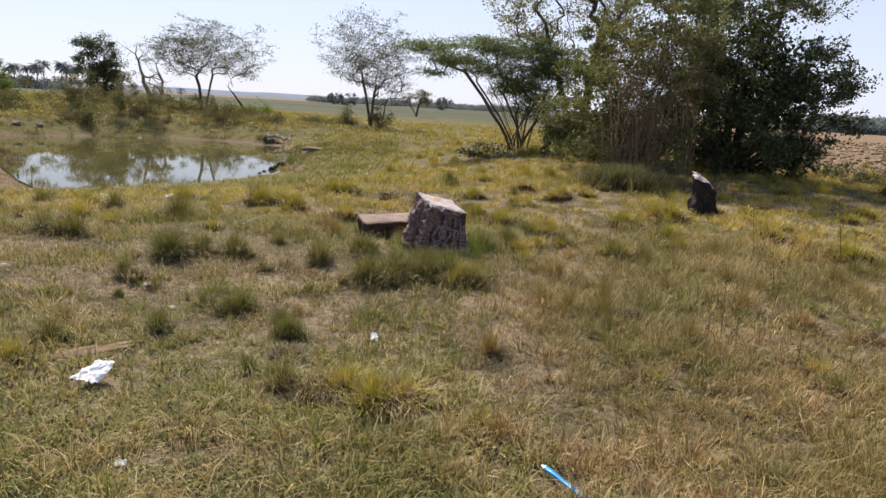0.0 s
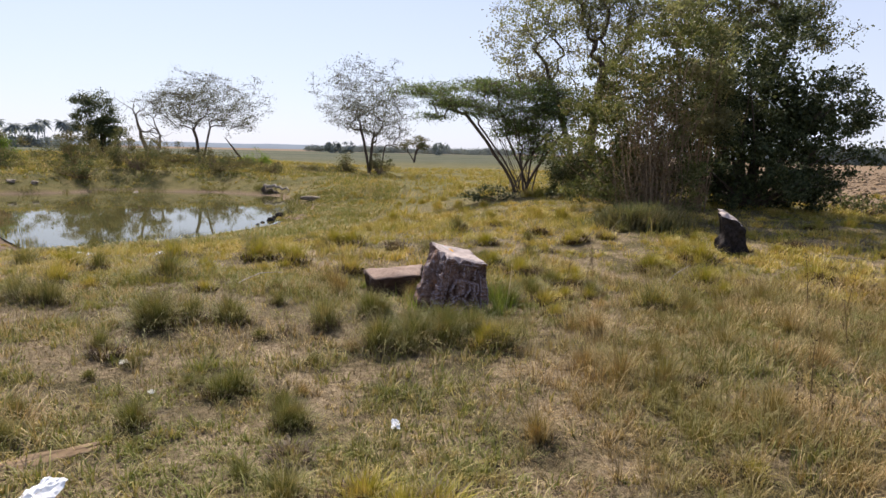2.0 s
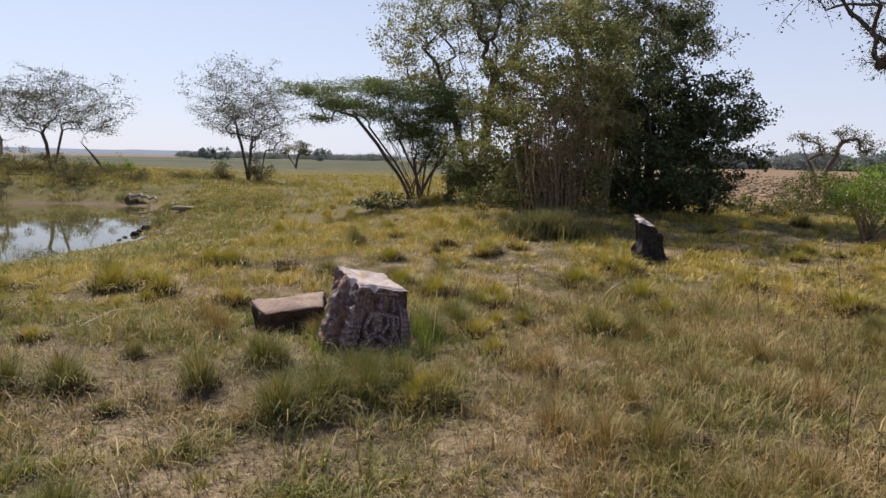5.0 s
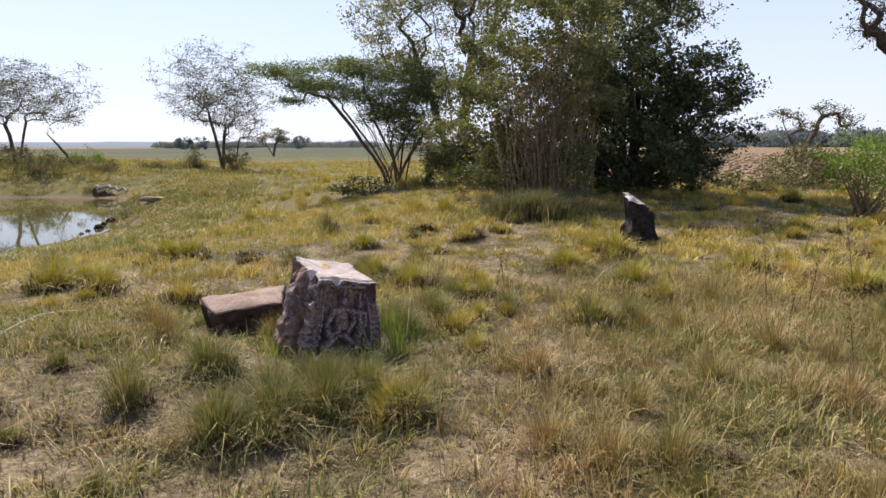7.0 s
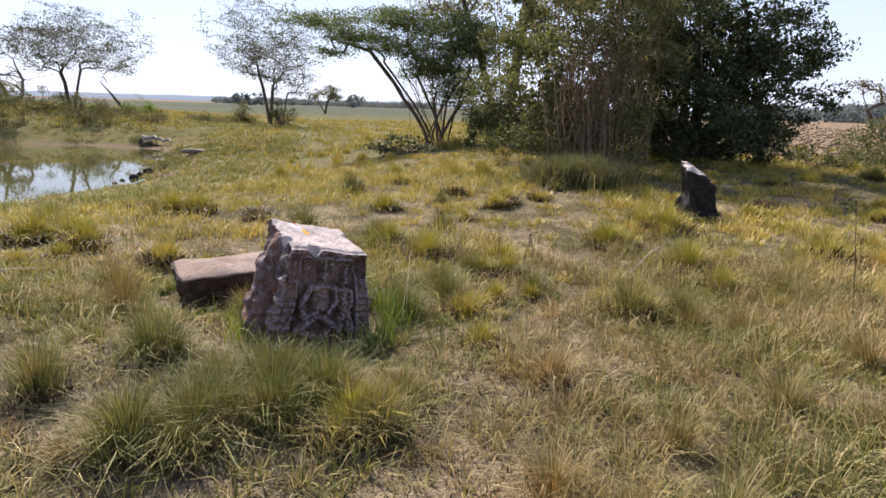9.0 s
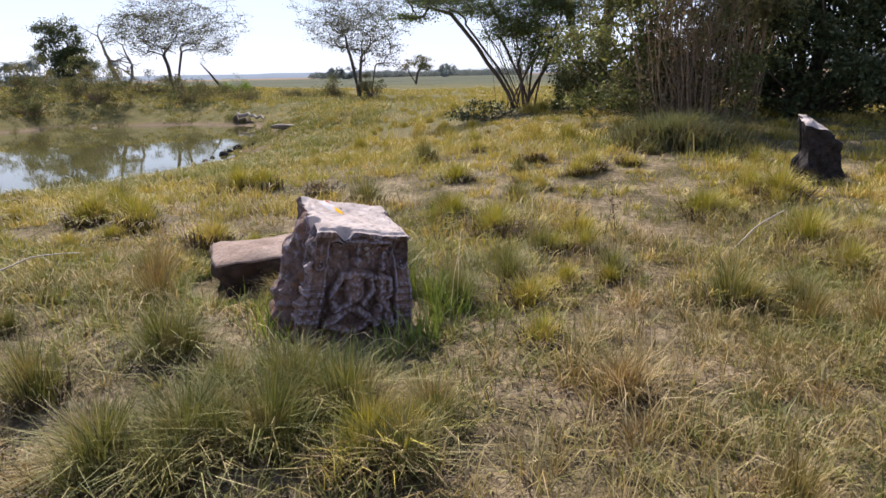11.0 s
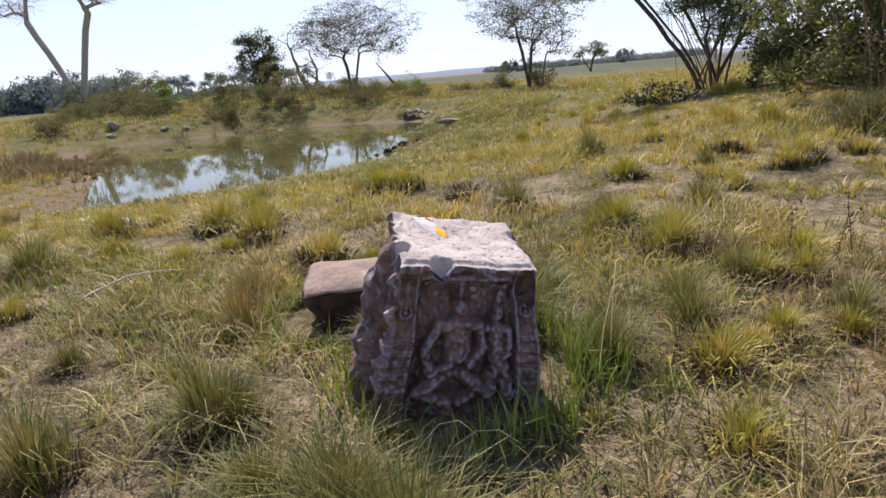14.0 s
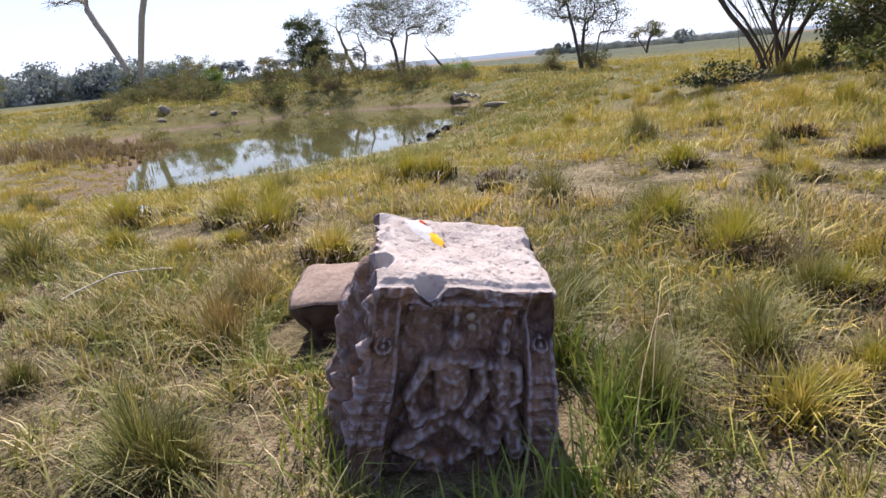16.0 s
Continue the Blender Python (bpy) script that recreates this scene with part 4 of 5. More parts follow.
shrub("dark_tree", "dense dark green tree standing behind the pond", "tree", (-28.0, 49.8), [(0.2, 0, 1.6, 1.5, 1.4, 1.5), (-0.5, 0, 3.2, 1.4, 1.2, 1.1), (0.6, 0, 2.7, 1.4, 1.2, 1.2), (1.3, 0, 1.2, 1.0, 0.9, 1.0), (-1.2, 0, 4.2, 0.9, 0.8, 0.6), (0.2, 0, 4.4, 0.8, 0.8, 0.5), (-1.5, 0, 2.6, 0.6, 0.6, 0.5)], 520, 34, 0.30, 0.11, M_LEAF_DARK, M_BARK, 26, twig_r=0.06, boughs=55, bough_r=0.5, inner=90)
colony("field_tree", "small round headed tree far out in the field", "tree", (-6.6, 93.7), [(0, 0, 0.3, 0, 1.7), (0, 0, -0.9, 0, 1.6)], [(0.3, 0, 3.0, 1.7, 1.5, 0.9), (-1.5, 0, 2.4, 0.8, 0.8, 0.5), (1.2, 0, 2.4, 1.0, 1.0, 0.6)], 90, M_BARK, M_LEAF_SHRUB, 0.22, 14, 0.35, 2, 0.16, 0.02, 0.7)

# thicket beside the path to the standing stone
thorn_stems = [(rng.normal(0, 0.17), rng.normal(0, 0.15), rng.uniform(-1.2, 1.1), rng.normal(0, 0.4), rng.uniform(1.5, 2.5)) for _ in range(20)]
thorn_stems += [(-0.2, 0, -1.7, -0.1, 2.5), (-0.1, -0.1, -1.4, -0.4, 2.2), (-0.7, -0.2, -0.2, 0, 1.7), (0.1, 0, 1.2, -0.1, 2.0)]
colony("thorn_tree", "many stemmed thorn tree with layered feathery green crown", "tree", (2.15, 21.2), thorn_stems, [(-3.2, -0.3, 3.25, 0.9, 0.8, 0.20), (-2.4, -0.2, 2.9, 1.0, 0.9, 0.28), (-1.4, -0.2, 3.35, 1.3, 1.0, 0.30), (-1.1, -0.2, 2.65, 1.1, 0.9, 0.36), (0.0, -0.2, 3.1, 1.3, 1.0, 0.5), (0.5, -0.3, 2.3, 1.1, 0.9, 0.5), (1.2, -0.2, 2.9, 1.0, 0.9, 0.6), (-2.8, -0.2, 2.4, 0.5, 0.5, 0.18), (0.7, -0.2, 1.5, 1.0, 0.8, 0.6), (-0.2, -0.2, 2.0, 0.9, 0.8, 0.35)], 520, M_BARK, M_LEAF_THORN, 0.055, 74, 0.34, 6, 0.052, 0.007, 0.30)
colony("tall_tree", "tall tree with pale green leaves behind the thicket", "tree", (4.2, 22.5), [(0, 0, -1.3, 0, 4.4), (0.3, 0.2, 0.5, 0, 5.0), (0.2, 0.1, -0.4, 0.6, 4.6), (0.3, 0, 1.6, 0, 4.4)], [(-2.2, 0, 5.2, 1.2, 1.2, 1.3), (-0.8, 0, 6.1, 1.6, 1.4, 1.3), (0.6, 0, 5.4, 1.6, 1.4, 1.6), (1.7, 0, 6.6, 1.5, 1.3, 1.2), (-1.6, 0.2, 4.0, 1.0, 1.0, 0.7), (0.2, 0, 7.4, 1.6, 1.2, 0.8)], 400, M_BARK, M_LEAF_PALE, 0.09, 50, 0.30, 4, 0.16, 0.008, 0.7)
colony("tall_tree", "tall dark leaved tree rising over the thicket", "tree", (8.4, 20.5), [(0, 0, -0.5, 0, 4.8), (0.3, 0.2, 1.4, 0, 4.6), (0.2, 0.1, 0.2, 0.8, 4.6)], [(0, 0, 6.4, 1.6, 1.4, 1.1), (1.5, 0, 6.0, 1.6, 1.3, 1.0), (-1.4, 0, 5.8, 1.3, 1.2, 1.2), (2.6, -0.2, 5.2, 0.9, 0.9, 0.7), (0.5, 0, 7.4, 1.6, 1.2, 0.6)], 300, M_BARK, M_LEAF_OLIVE, 0.09, 46, 0.28, 4, 0.16, 0.008, 0.7)
shrub("thicket_bush", "olive leaved tangled bush with brown twigs", "bush", (4.4, 15.2), [(0.2, -0.6, 0.7, 1.3, 1.0, 0.8), (0, 0, 2.1, 1.3, 1.2, 1.7), (-0.6, 0.7, 1.2, 1.2, 1.1, 1.3), (0.5, 0.5, 3.4, 1.3, 1.2, 1.3), (-0.5, 1.5, 2.5, 1.4, 1.2, 1.6), (0.9, 0.4, 4.2, 0.9, 0.9, 0.8)], 1050, 36, 0.13, 0.065, M_LEAF_OLIVE, M_TWIG, 90, twig_r=0.02, hollow=0.45, boughs=85, bough_r=0.42, inner=260)
shrub("thicket_bush", "dark dense leafy bush arching to the ground", "bush", (7.7, 17.2), [(-0.2, -0.6, 0.7, 2.3, 1.4, 0.9), (1.3, -0.4, 0.8, 1.3, 1.1, 0.8), (0, 0, 1.9, 2.1, 1.9, 2.0), (0.9, -0.3, 3.0, 1.8, 1.6, 1.6), (-0.8, 0.1, 2.4, 1.6, 1.6, 1.9), (1.5, -0.5, 2.3, 1.5, 1.4, 1.2), (0.2, 0, 4.1, 1.5, 1.4, 0.9)], 1800, 38, 0.15, 0.075, M_LEAF_DARK, M_BARK, 60, twig_r=0.04, hollow=0.5, boughs=120, bough_r=0.5, inner=520)
shrub("thicket_bush", "low leafy bush behind the thorn tree", "bush", (4.4, 18.6), [(0, 0, 0.9, 1.4, 1.0, 1.0), (-0.9, 0.4, 0.6, 0.8, 0.7, 0.7)], 340, 32, 0.15, 0.07, M_LEAF_OLIVE, M_TWIG, 30, boughs=34, bough_r=0.32, inner=60)
shrub("creeper_bush", "bush overgrown with yellow green creeper", "bush", (6.0, 16.0), [(0, 0, 3.4, 0.9, 0.7, 1.4), (-0.3, -0.2, 4.5, 1.2, 0.8, 0.8), (0.5, -0.2, 2.4, 0.5, 0.5, 0.8)], 340, 34, 0.14, 0.065, M_LEAF_PALE, M_TWIG, 24, boughs=36, bough_r=0.36)
vine = empty("dry_vine_tangle", Matrix.Translation((4.4, 14.15, land_at(4.4, 14.15) - 0.03)))
tagged(vine, "tangle of dry brown vines climbing the thicket", "dry vines")
vine_paths = []
for _ in range(120):
    x0, y0, h = rng.normal(0, 0.28), rng.normal(0, 0.12), rng.uniform(1.0, 3.3)
    k = np.linspace(0, 1, 7)
    line = np.stack([x0 * (1 + 0.6 * k) + rng.normal(0, 0.10, 7) * k, y0 + 0.5 * k + rng.normal(0, 0.08, 7) * k, h * k], -1)
    vine_paths.append([(p, 0.011 * (1.1 - 0.7 * f)) for p, f in zip(line, k)])
v, q = tubes(vine_paths, 5)
part("vine_stem", mesh_np("vine_stem", v, q, [], M_TWIG, True), vine)
at = np.concatenate([np.array([p for p, _ in path[2:]]) for path in vine_paths])
at = np.repeat(at, 4, 0) + rng.normal(0, 0.10, (len(at) * 4, 3))
v, q = leaves(at, np.full(len(at), 0.06))
part("withered_leaf", mesh_np("withered_leaf", v, q, [], M_TUSS_D), vine)
# skirt of coarse grass and weeds at the foot of the thicket
foot = np.stack([rng.normal(3.9, 0.42, 3600), rng.normal(13.1, 0.3, 3600)], -1)
grass("thicket_undergrowth", np.stack([foot[:, 0], foot[:, 1], land(foot[:, 0], foot[:, 1])], -1), 0.2, 0.6, 0.7, 0.01, 0.02, M_LEAF_SHRUB, "coarse dark undergrowth at the foot of the thicket")
shrub("low_shrub", "low scrubby shrub in front of the thorn tree", "shrub", (1.2, 19.4), [(0, 0, 0.2, 0.9, 0.5, 0.28), (-0.6, 0, 0.15, 0.5, 0.4, 0.2)], 60, 26, 0.16, 0.06, M_LEAF_DARK, M_TWIG, 16)

# trees and bushes at the edge of the ploughed field
colony("edge_tree", "tree with bare drooping limbs and dark leaf clusters", "tree", (15.3, 15.6), [(0, 0, -0.5, 0, 3.6), (0.1, 0, 0.7, 0, 4.2)], [(-2.7, 0.6, 5.8, 2.2, 1.2, 0.6), (-1.4, 0.3, 4.7, 1.0, 0.9, 0.9), (-0.3, 0, 3.6, 0.9, 0.9, 0.9), (0.8, 0, 5.4, 1.6, 1.4, 1.3), (0.2, 0, 2.6, 0.8, 0.8, 0.6)], 150, M_BARK, M_LEAF_DARK, 0.08, 16, 0.3, 5, 0.24, 0.008, 0.9)
shrub("edge_shrub", "light green feathery shrub by the field edge", "shrub", (10.4, 12.5), [(0, 0, 0.9, 0.9, 0.8, 0.55), (0.7, 0.2, 1.2, 0.8, 0.7, 0.45), (-0.5, 0, 1.2, 0.6, 0.6, 0.4)], 150, 34, 0.2, 0.055, M_LEAF_BRIGHT, M_TWIG, 30)
shrub("edge_shrub", "dark round shrub at the field edge", "shrub", (16.4, 21.6), [(0, 0, 0.7, 1.2, 0.9, 0.8), (1.2, 0, 0.6, 0.9, 0.8, 0.6)], 150, 30, 0.22, 0.09, M_LEAF_SHRUB, M_BARK, 20)
shrub("edge_shrub", "dark low shrub below the edge tree", "shrub", (10.9, 11.3), [(0, 0, 0.35, 0.6, 0.5, 0.4)], 60, 30, 0.18, 0.06, M_LEAF_SHRUB, M_BARK, 14)
shrub("edge_shrub", "low weedy shrub along the ploughed field", "shrub", (11.2, 17.8), [(0, 0, 0.25, 1.3, 0.5, 0.35), (2.2, 0.6, 0.25, 1.0, 0.5, 0.3)], 90, 26, 0.18, 0.08, M_LEAF_SHRUB, M_TWIG, 18)
colony("field_tree", "open crowned tree beyond the ploughed field", "tree", (37.6, 48.0), [(0, 0, -1.2, 0, 2.6), (0.2, 0, 1.4, 0, 2.8)], [(-1.2, 0, 3.9, 1.3, 1.1, 0.6), (2.6, 0, 4.2, 1.6, 1.2, 0.7), (0.8, 0, 3.0, 1.0, 1.0, 0.5), (4.2, 0, 3.2, 1.2, 1.0, 0.6)], 100, M_BARK, M_LEAF_SHRUB, 0.16, 16, 0.35, 3, 0.2, 0.015, 0.6)

# scrub on the far bank of the pond
for i, (x, y, w, h, leaf, label) in enumerate([
    (-17.9, 35.6, 1.7, 2.2, M_LEAF_SHRUB, "rounded green shrub on the far pond bank"), (-21.6, 35.4, 2.1, 1.9, M_LEAF_SHRUB, "brownish green shrub on the far pond bank"), (-27.6, 35.2, 2.8, 2.2, M_LEAF_SHRUB, "broad shrub with bright tips on the pond bank"),
    (-26.4, 36.4, 1.0, 2.1, M_LEAF_BRIGHT, "bright green shrub on the pond bank"), (-14.4, 45.4, 1.0, 0.9, M_LEAF_BRIGHT, "small green shrub by the dead snag"), (-40.8, 43.6, 1.7, 1.9, M_LEAF_DARK, "dark green shrub under the tall bare tree"),
    (-25.6, 27.6, 0.9, 0.9, M_LEAF_SHRUB, "low shrub at the pond corner"), (-19.5, 32.8, 1.4, 1.0, M_LEAF_SHRUB, "low scrub hanging over the pond edge"), (-24.5, 32.8, 1.8, 1.1, M_LEAF_SHRUB, "low brown scrub by the pond"),
    (-13.8, 36.6, 1.5, 1.0, M_LEAF_SHRUB, "low scrub on the pond bank"), (-11.0, 37.0, 0.9, 0.7, M_LEAF_SHRUB, "low scrub near the pond end"), (-18.8, 43.0, 2.2, 1.1, M_LEAF_SHRUB, "scrub below the half bare tree"), (-15.6, 42.6, 1.6, 0.8, M_LEAF_SHRUB, "scrub below the half bare tree"),
    (-31.0, 34.5, 1.8, 1.0, M_LEAF_SHRUB, "grey green scrub beside the pond"), (-23.5, 41.5, 2.4, 1.1, M_LEAF_SHRUB, "grey green scrub behind the bank"), (-7.6, 43.2, 0.7, 1.5, M_LEAF_SHRUB, "small shrub beside the half bare tree"), (-5.2, 43.0, 0.9, 1.4, M_LEAF_SHRUB, "small shrub beside the half bare tree"),
    (-33.0, 40.0, 2.2, 1.4, M_LEAF_SHRUB, "dusty scrub behind the pond"), (-28.5, 31.0, 1.3, 0.6, M_LEAF_SHRUB, "low dusty scrub at the pond end"), (-33.6, 27.4, 1.2, 4.6, M_LEAF_SHRUB, "tall leafy bush at the pond corner"), (-9.2, 41.0, 1.2, 0.5, M_LEAF_SHRUB, "low shadowed scrub in the meadow")]):
    w, h = w * 0.95, h * 1.15 if h < 4 else h
    shrub("bank_shrub", label, "shrub", (x, y), [(0, 0, h * 0.42, w, w * 0.8, h * 0.55), (w * 0.5, 0.1, h * 0.32, w * 0.7, w * 0.6, h * 0.42), (-w * 0.5, 0.1, h * 0.30, w * 0.7, w * 0.6, h * 0.4)], int(62 * w * max(h, 1)), 34, 0.22, 0.07, leaf, M_TWIG, 40, "scrub on the far bank", boughs=int(10 * w * max(h, 1)) + 8, bough_r=0.28, inner=int(12 * w))

# sedge and reeds along the near shore
sh = []
for s, e in zip(SHORE, np.roll(SHORE, -1, axis=0)):
    k = rng.random(900)[:, None]
    sh.append(s + (e - s) * k + rng.normal(0, 0.28, (900, 2)))
sh = np.concatenate(sh)
dd = shore_distance(sh[:, 0], sh[:, 1])
sh = sh[(dd > -0.25) & (patchy(sh[:, 0], sh[:, 1], 1.3) > np.where(sh[:, 1] < 24, 0.72, 0.5))]
grass("shore_sedge", np.stack([sh[:, 0], sh[:, 1], np.maximum(land(sh[:, 0], sh[:, 1]), WATER - 0.1)], -1), 0.10, 0.32, 0.5, 0.012, 0.022, M_TUSS_G, "thin sedge growing along the pond edge")


# ---- palms and woods on the skyline ----
def palm_parts():
    h = 8.5
    path = [((0.25 * math.sin(k * 2), 0.0, h * k), 0.22 - 0.08 * k) for k in np.linspace(0, 1, 6)]
    v, q = tubes([path], 6)
    # the palm trunk takes the same haze-tinted colour as its fronds
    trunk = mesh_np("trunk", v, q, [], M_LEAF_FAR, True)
    vs, qs, n = [], [], 0
    top = np.array(path[-1][0])
    for a in np.arange(22):
        az, lift = a * 2.4, 0.9 - 1.5 * a / 22
        k = np.linspace(0, 1, 6)
        line = top + np.stack([np.cos(az) * k * 2.8, np.sin(az) * k * 2.8, lift * k * 2.6 - 1.9 * k ** 2], -1)
        side = np.array([-math.sin(az), math.cos(az), 0.0]) * 0.42
        wdt = (np.sin(np.pi * np.clip(k, 0.05, 0.97)) + 0.15)[:, None]
        drop = np.array([0, 0, -0.35])
        strip = np.stack([line + (side + drop) * wdt, line, line + (-side + drop) * wdt], 1).reshape(-1, 3)
        i = np.arange(5)[:, None] * 3
        vs.append(strip)
        qs.append(np.concatenate([n + i + np.array([[0, 1, 4, 3]]), n + i + np.array([[1, 2, 5, 4]])]))
        n += len(strip)
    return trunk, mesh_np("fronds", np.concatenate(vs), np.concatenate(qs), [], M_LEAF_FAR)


palm = empty("palm_tree")
palm_trunk, palm_fronds = palm_parts()
part("trunk", palm_trunk, palm)
part("fronds", palm_fronds, palm)
tagged(palm, "hazy coconut palm in a distant grove", "palm tree", "palms in the distant grove")
palm.matrix_basis = Matrix.Translation((-196, 203, land_at(-196, 203)))
for k in range(46):
    f = k / 46 + rng.normal(0, 0.01)
    x, y = -212 + 78 * f + rng.normal(0, 5), 188 + 66 * f + rng.normal(0, 9)
    copy_thing(palm, Matrix.LocRotScale((x, y, land_at(x, y) - 0.2), Euler((0, 0, rng.uniform(0, 6))), (1, 1, rng.uniform(0.75, 1.15))))


def woods(name, spots, leaf_size, label):
    """Distant woods: many rounded crowns of leaf clumps in one mass."""
    ats = []
    for x, y, w, h in spots:
        a, _ = crown_clumps([(x, y, land_at(x, y) + h * 0.45, w, w, h * 0.55)], max(8, int(w * h * 0.8)), 26, 0.2 * w, 0.3)
        ats.append(a)
    at = np.concatenate(ats)
    v, q = leaves(at, np.full(len(at), leaf_size))
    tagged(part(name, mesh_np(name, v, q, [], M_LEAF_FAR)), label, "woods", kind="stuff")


woods("distant_woods", [(-205 + 62 * f + rng.normal(0, 4), 190 + 52 * f + rng.normal(0, 6), rng.uniform(3, 6), rng.uniform(3, 5)) for f in rng.random(46)]
      + [(-185 + 48 * f + rng.normal(0, 5), 105 + 42 * f + rng.normal(0, 6), rng.uniform(4, 7), rng.uniform(6, 10)) for f in rng.random(44)], 0.8, "hazy distant woods below the palm grove")
woods("distant_woods", [(-60 + 12 * rng.random(), 290 + 10 * rng.random(), 2.5, 5) for _ in range(4)] + [(-9, 298, 4.5, 5.2)] + [(rng.uniform(150, 290), rng.uniform(250, 330), rng.uniform(5, 9), rng.uniform(5, 9)) for _ in range(60)]
      + [(rng.uniform(-150, 60), rng.uniform(620, 800), rng.uniform(5, 12), rng.uniform(4, 7)) for _ in range(60)], 1.1, "hazy tree line along the plain")


# ---- ploughed field ----
def build_clods():
    bm = bmesh.new()
    bmesh.ops.create_icosphere(bm, subdivisions=1, radius=1.0)
    v0 = np.array([v.co[:] for v in bm.verts])
    f0 = np.array([[v.index for v in f.verts] for f in bm.faces])
    bm.free()
    n = 3200
    y = 22 + 70 * rng.random(n) ** 1.4
    x = 11 + (y - 22) * 0.25 + rng.random(n) * (10 + y * 0.75)
    y = np.round(y / 0.7) * 0.7 + rng.normal(0, 0.12, n)
    s = rng.uniform(0.08, 0.22, n)
    jit = v0[None] * (1 + rng.normal(0, 0.22, (n, len(v0), 1))) * np.array([1.2, 1, 0.7])
    v = jit * s[:, None, None] + np.stack([x, y, land(x, y) + 0.02], -1)[:, None]
    f = f0[None] + (np.arange(n) * len(v0))[:, None, None]
    tagged(part("soil_clods", mesh_np("soil_clods", v, [], f, M_CLOD)), "brown earth clods of a ploughed field", "ploughed soil", kind="stuff")


build_clods()


# ---- stones ----
def block(name, low, high, cuts, shape, materials):
    """A six-sided stone from its four lower and four upper corners; shape(side, u, v) gives the relief along the side's normal."""
    low, high = np.array(low, float), np.array(high, float)
    n = cuts
    g = np.linspace(0, 1, n + 1)
    index, verts, quads, mats, columns = {}, [], [], [], []

    def at(u, w, v):
        b = (low[0] * (1 - u) + low[1] * u) * (1 - w) + (low[3] * (1 - u) + low[2] * u) * w
        t = (high[0] * (1 - u) + high[1] * u) * (1 - w) + (high[3] * (1 - u) + high[2] * u) * w
        return b * (1 - v) + t * v

    mid = at(0.5, 0.5, 0.5)
    sides = {"front": lambda a, b: (a, 0.0, b), "right": lambda a, b: (1.0, a, b), "back": lambda a, b: (1 - a, 1.0, b), "left": lambda a, b: (0.0, 1 - a, b), "top": lambda a, b: (a, b, 1.0)}
    for side, to in sides.items():
        c = at(*to(0.5, 0.5))
        du, dv = at(*to(1.0, 0.5)) - at(*to(0.0, 0.5)), at(*to(0.5, 1.0)) - at(*to(0.5, 0.0))
        nrm = np.cross(du, dv)
        nrm = nrm / np.linalg.norm(nrm)
        grid = np.zeros((n + 1, n + 1), int)
        for i, a in enumerate(g):
            for j, b in enumerate(g):
                key = tuple(np.round(to(a, b), 5))
                if key not in index:
                    index[key] = len(verts)
                    verts.append([at(*key), np.zeros(3)])
                k = index[key]
                grid[i, j] = k
                verts[k][1] = verts[k][1] + nrm * shape(side, a, b)
        if side != "top":
            columns.append(grid)
        for i in range(n):
            for j in range(n):
                quads.append((grid[i, j], grid[i + 1, j], grid[i + 1, j + 1], grid[i, j + 1]))
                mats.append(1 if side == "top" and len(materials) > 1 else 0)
    co = []
    for p, d in verts:
        q = p + d
        r = noise.fractal(Vector(q * 7.0), 1.0, 2.0, 4) * 0.010 + noise.fractal(Vector(q * 2.6), 1.0, 2.0, 3) * 0.018
        co.append(q + (q - mid) / np.linalg.norm(q - mid) * r)
    for grid in columns:                        # no side rises past the rim of the top
        for column in grid:
            rim = co[column[n]][2]
            for j, k in enumerate(column[:n]):
                co[k][2] = min(co[k][2], rim - (n - j) * 0.0015)
    me = mesh_np(name, co, quads, [], materials[0], True)
    for m in materials[1:]:
        me.materials.append(m)
    me.polygons.foreach_set("material_index", np.array(mats, np.int32))
    return me


def stroke(u, v, u0, v0, u1, v1, r, h):
    """Height of a rounded limb from (u0, v0) to (u1, v1) on a carved face, taller than it is wide."""
    a, b, c, d = u - u0, (v - v0) * 1.45, u1 - u0, (v1 - v0) * 1.45
    k = min(1.0, max(0.0, (a * c + b * d) / (c * c + d * d + 1e-9)))
    e = ((a - c * k) ** 2 + (b - d * k) ** 2) / (r * r)
    return h * math.sqrt(1 - e) if e < 1 else 0.0


# seated deity, attendant, and the bosses of the pilasters
DEITY = [
    (0.46, 0.745, 0.46, 0.725, 0.058, 0.085), (0.455, 0.80, 0.455, 0.85, 0.040, 0.060), (0.46, 0.65, 0.47, 0.50, 0.095, 0.072), (0.33, 0.645, 0.59, 0.65, 0.052, 0.070),
    (0.33, 0.64, 0.24, 0.53, 0.042, 0.070), (0.24, 0.53, 0.30, 0.41, 0.042, 0.070), (0.30, 0.41, 0.42, 0.45, 0.036, 0.080), (0.59, 0.645, 0.635, 0.54, 0.040, 0.065), (0.635, 0.54, 0.55, 0.45, 0.036, 0.075),
    (0.40, 0.41, 0.25, 0.32, 0.062, 0.080), (0.25, 0.32, 0.42, 0.27, 0.050, 0.075), (0.50, 0.41, 0.62, 0.33, 0.060, 0.070), (0.62, 0.33, 0.50, 0.27, 0.045, 0.065),
]
ATTENDANT = [
    (0.725, 0.72, 0.725, 0.70, 0.052, 0.075), (0.73, 0.775, 0.74, 0.80, 0.038, 0.050), (0.725, 0.62, 0.73, 0.47, 0.072, 0.065), (0.66, 0.63, 0.80, 0.62, 0.040, 0.060), (0.80, 0.62, 0.81, 0.50, 0.035, 0.065), (0.81, 0.50, 0.73, 0.45, 0.033, 0.070),
    (0.72, 0.44, 0.68, 0.30, 0.052, 0.065), (0.77, 0.44, 0.80, 0.29, 0.055, 0.072),
]
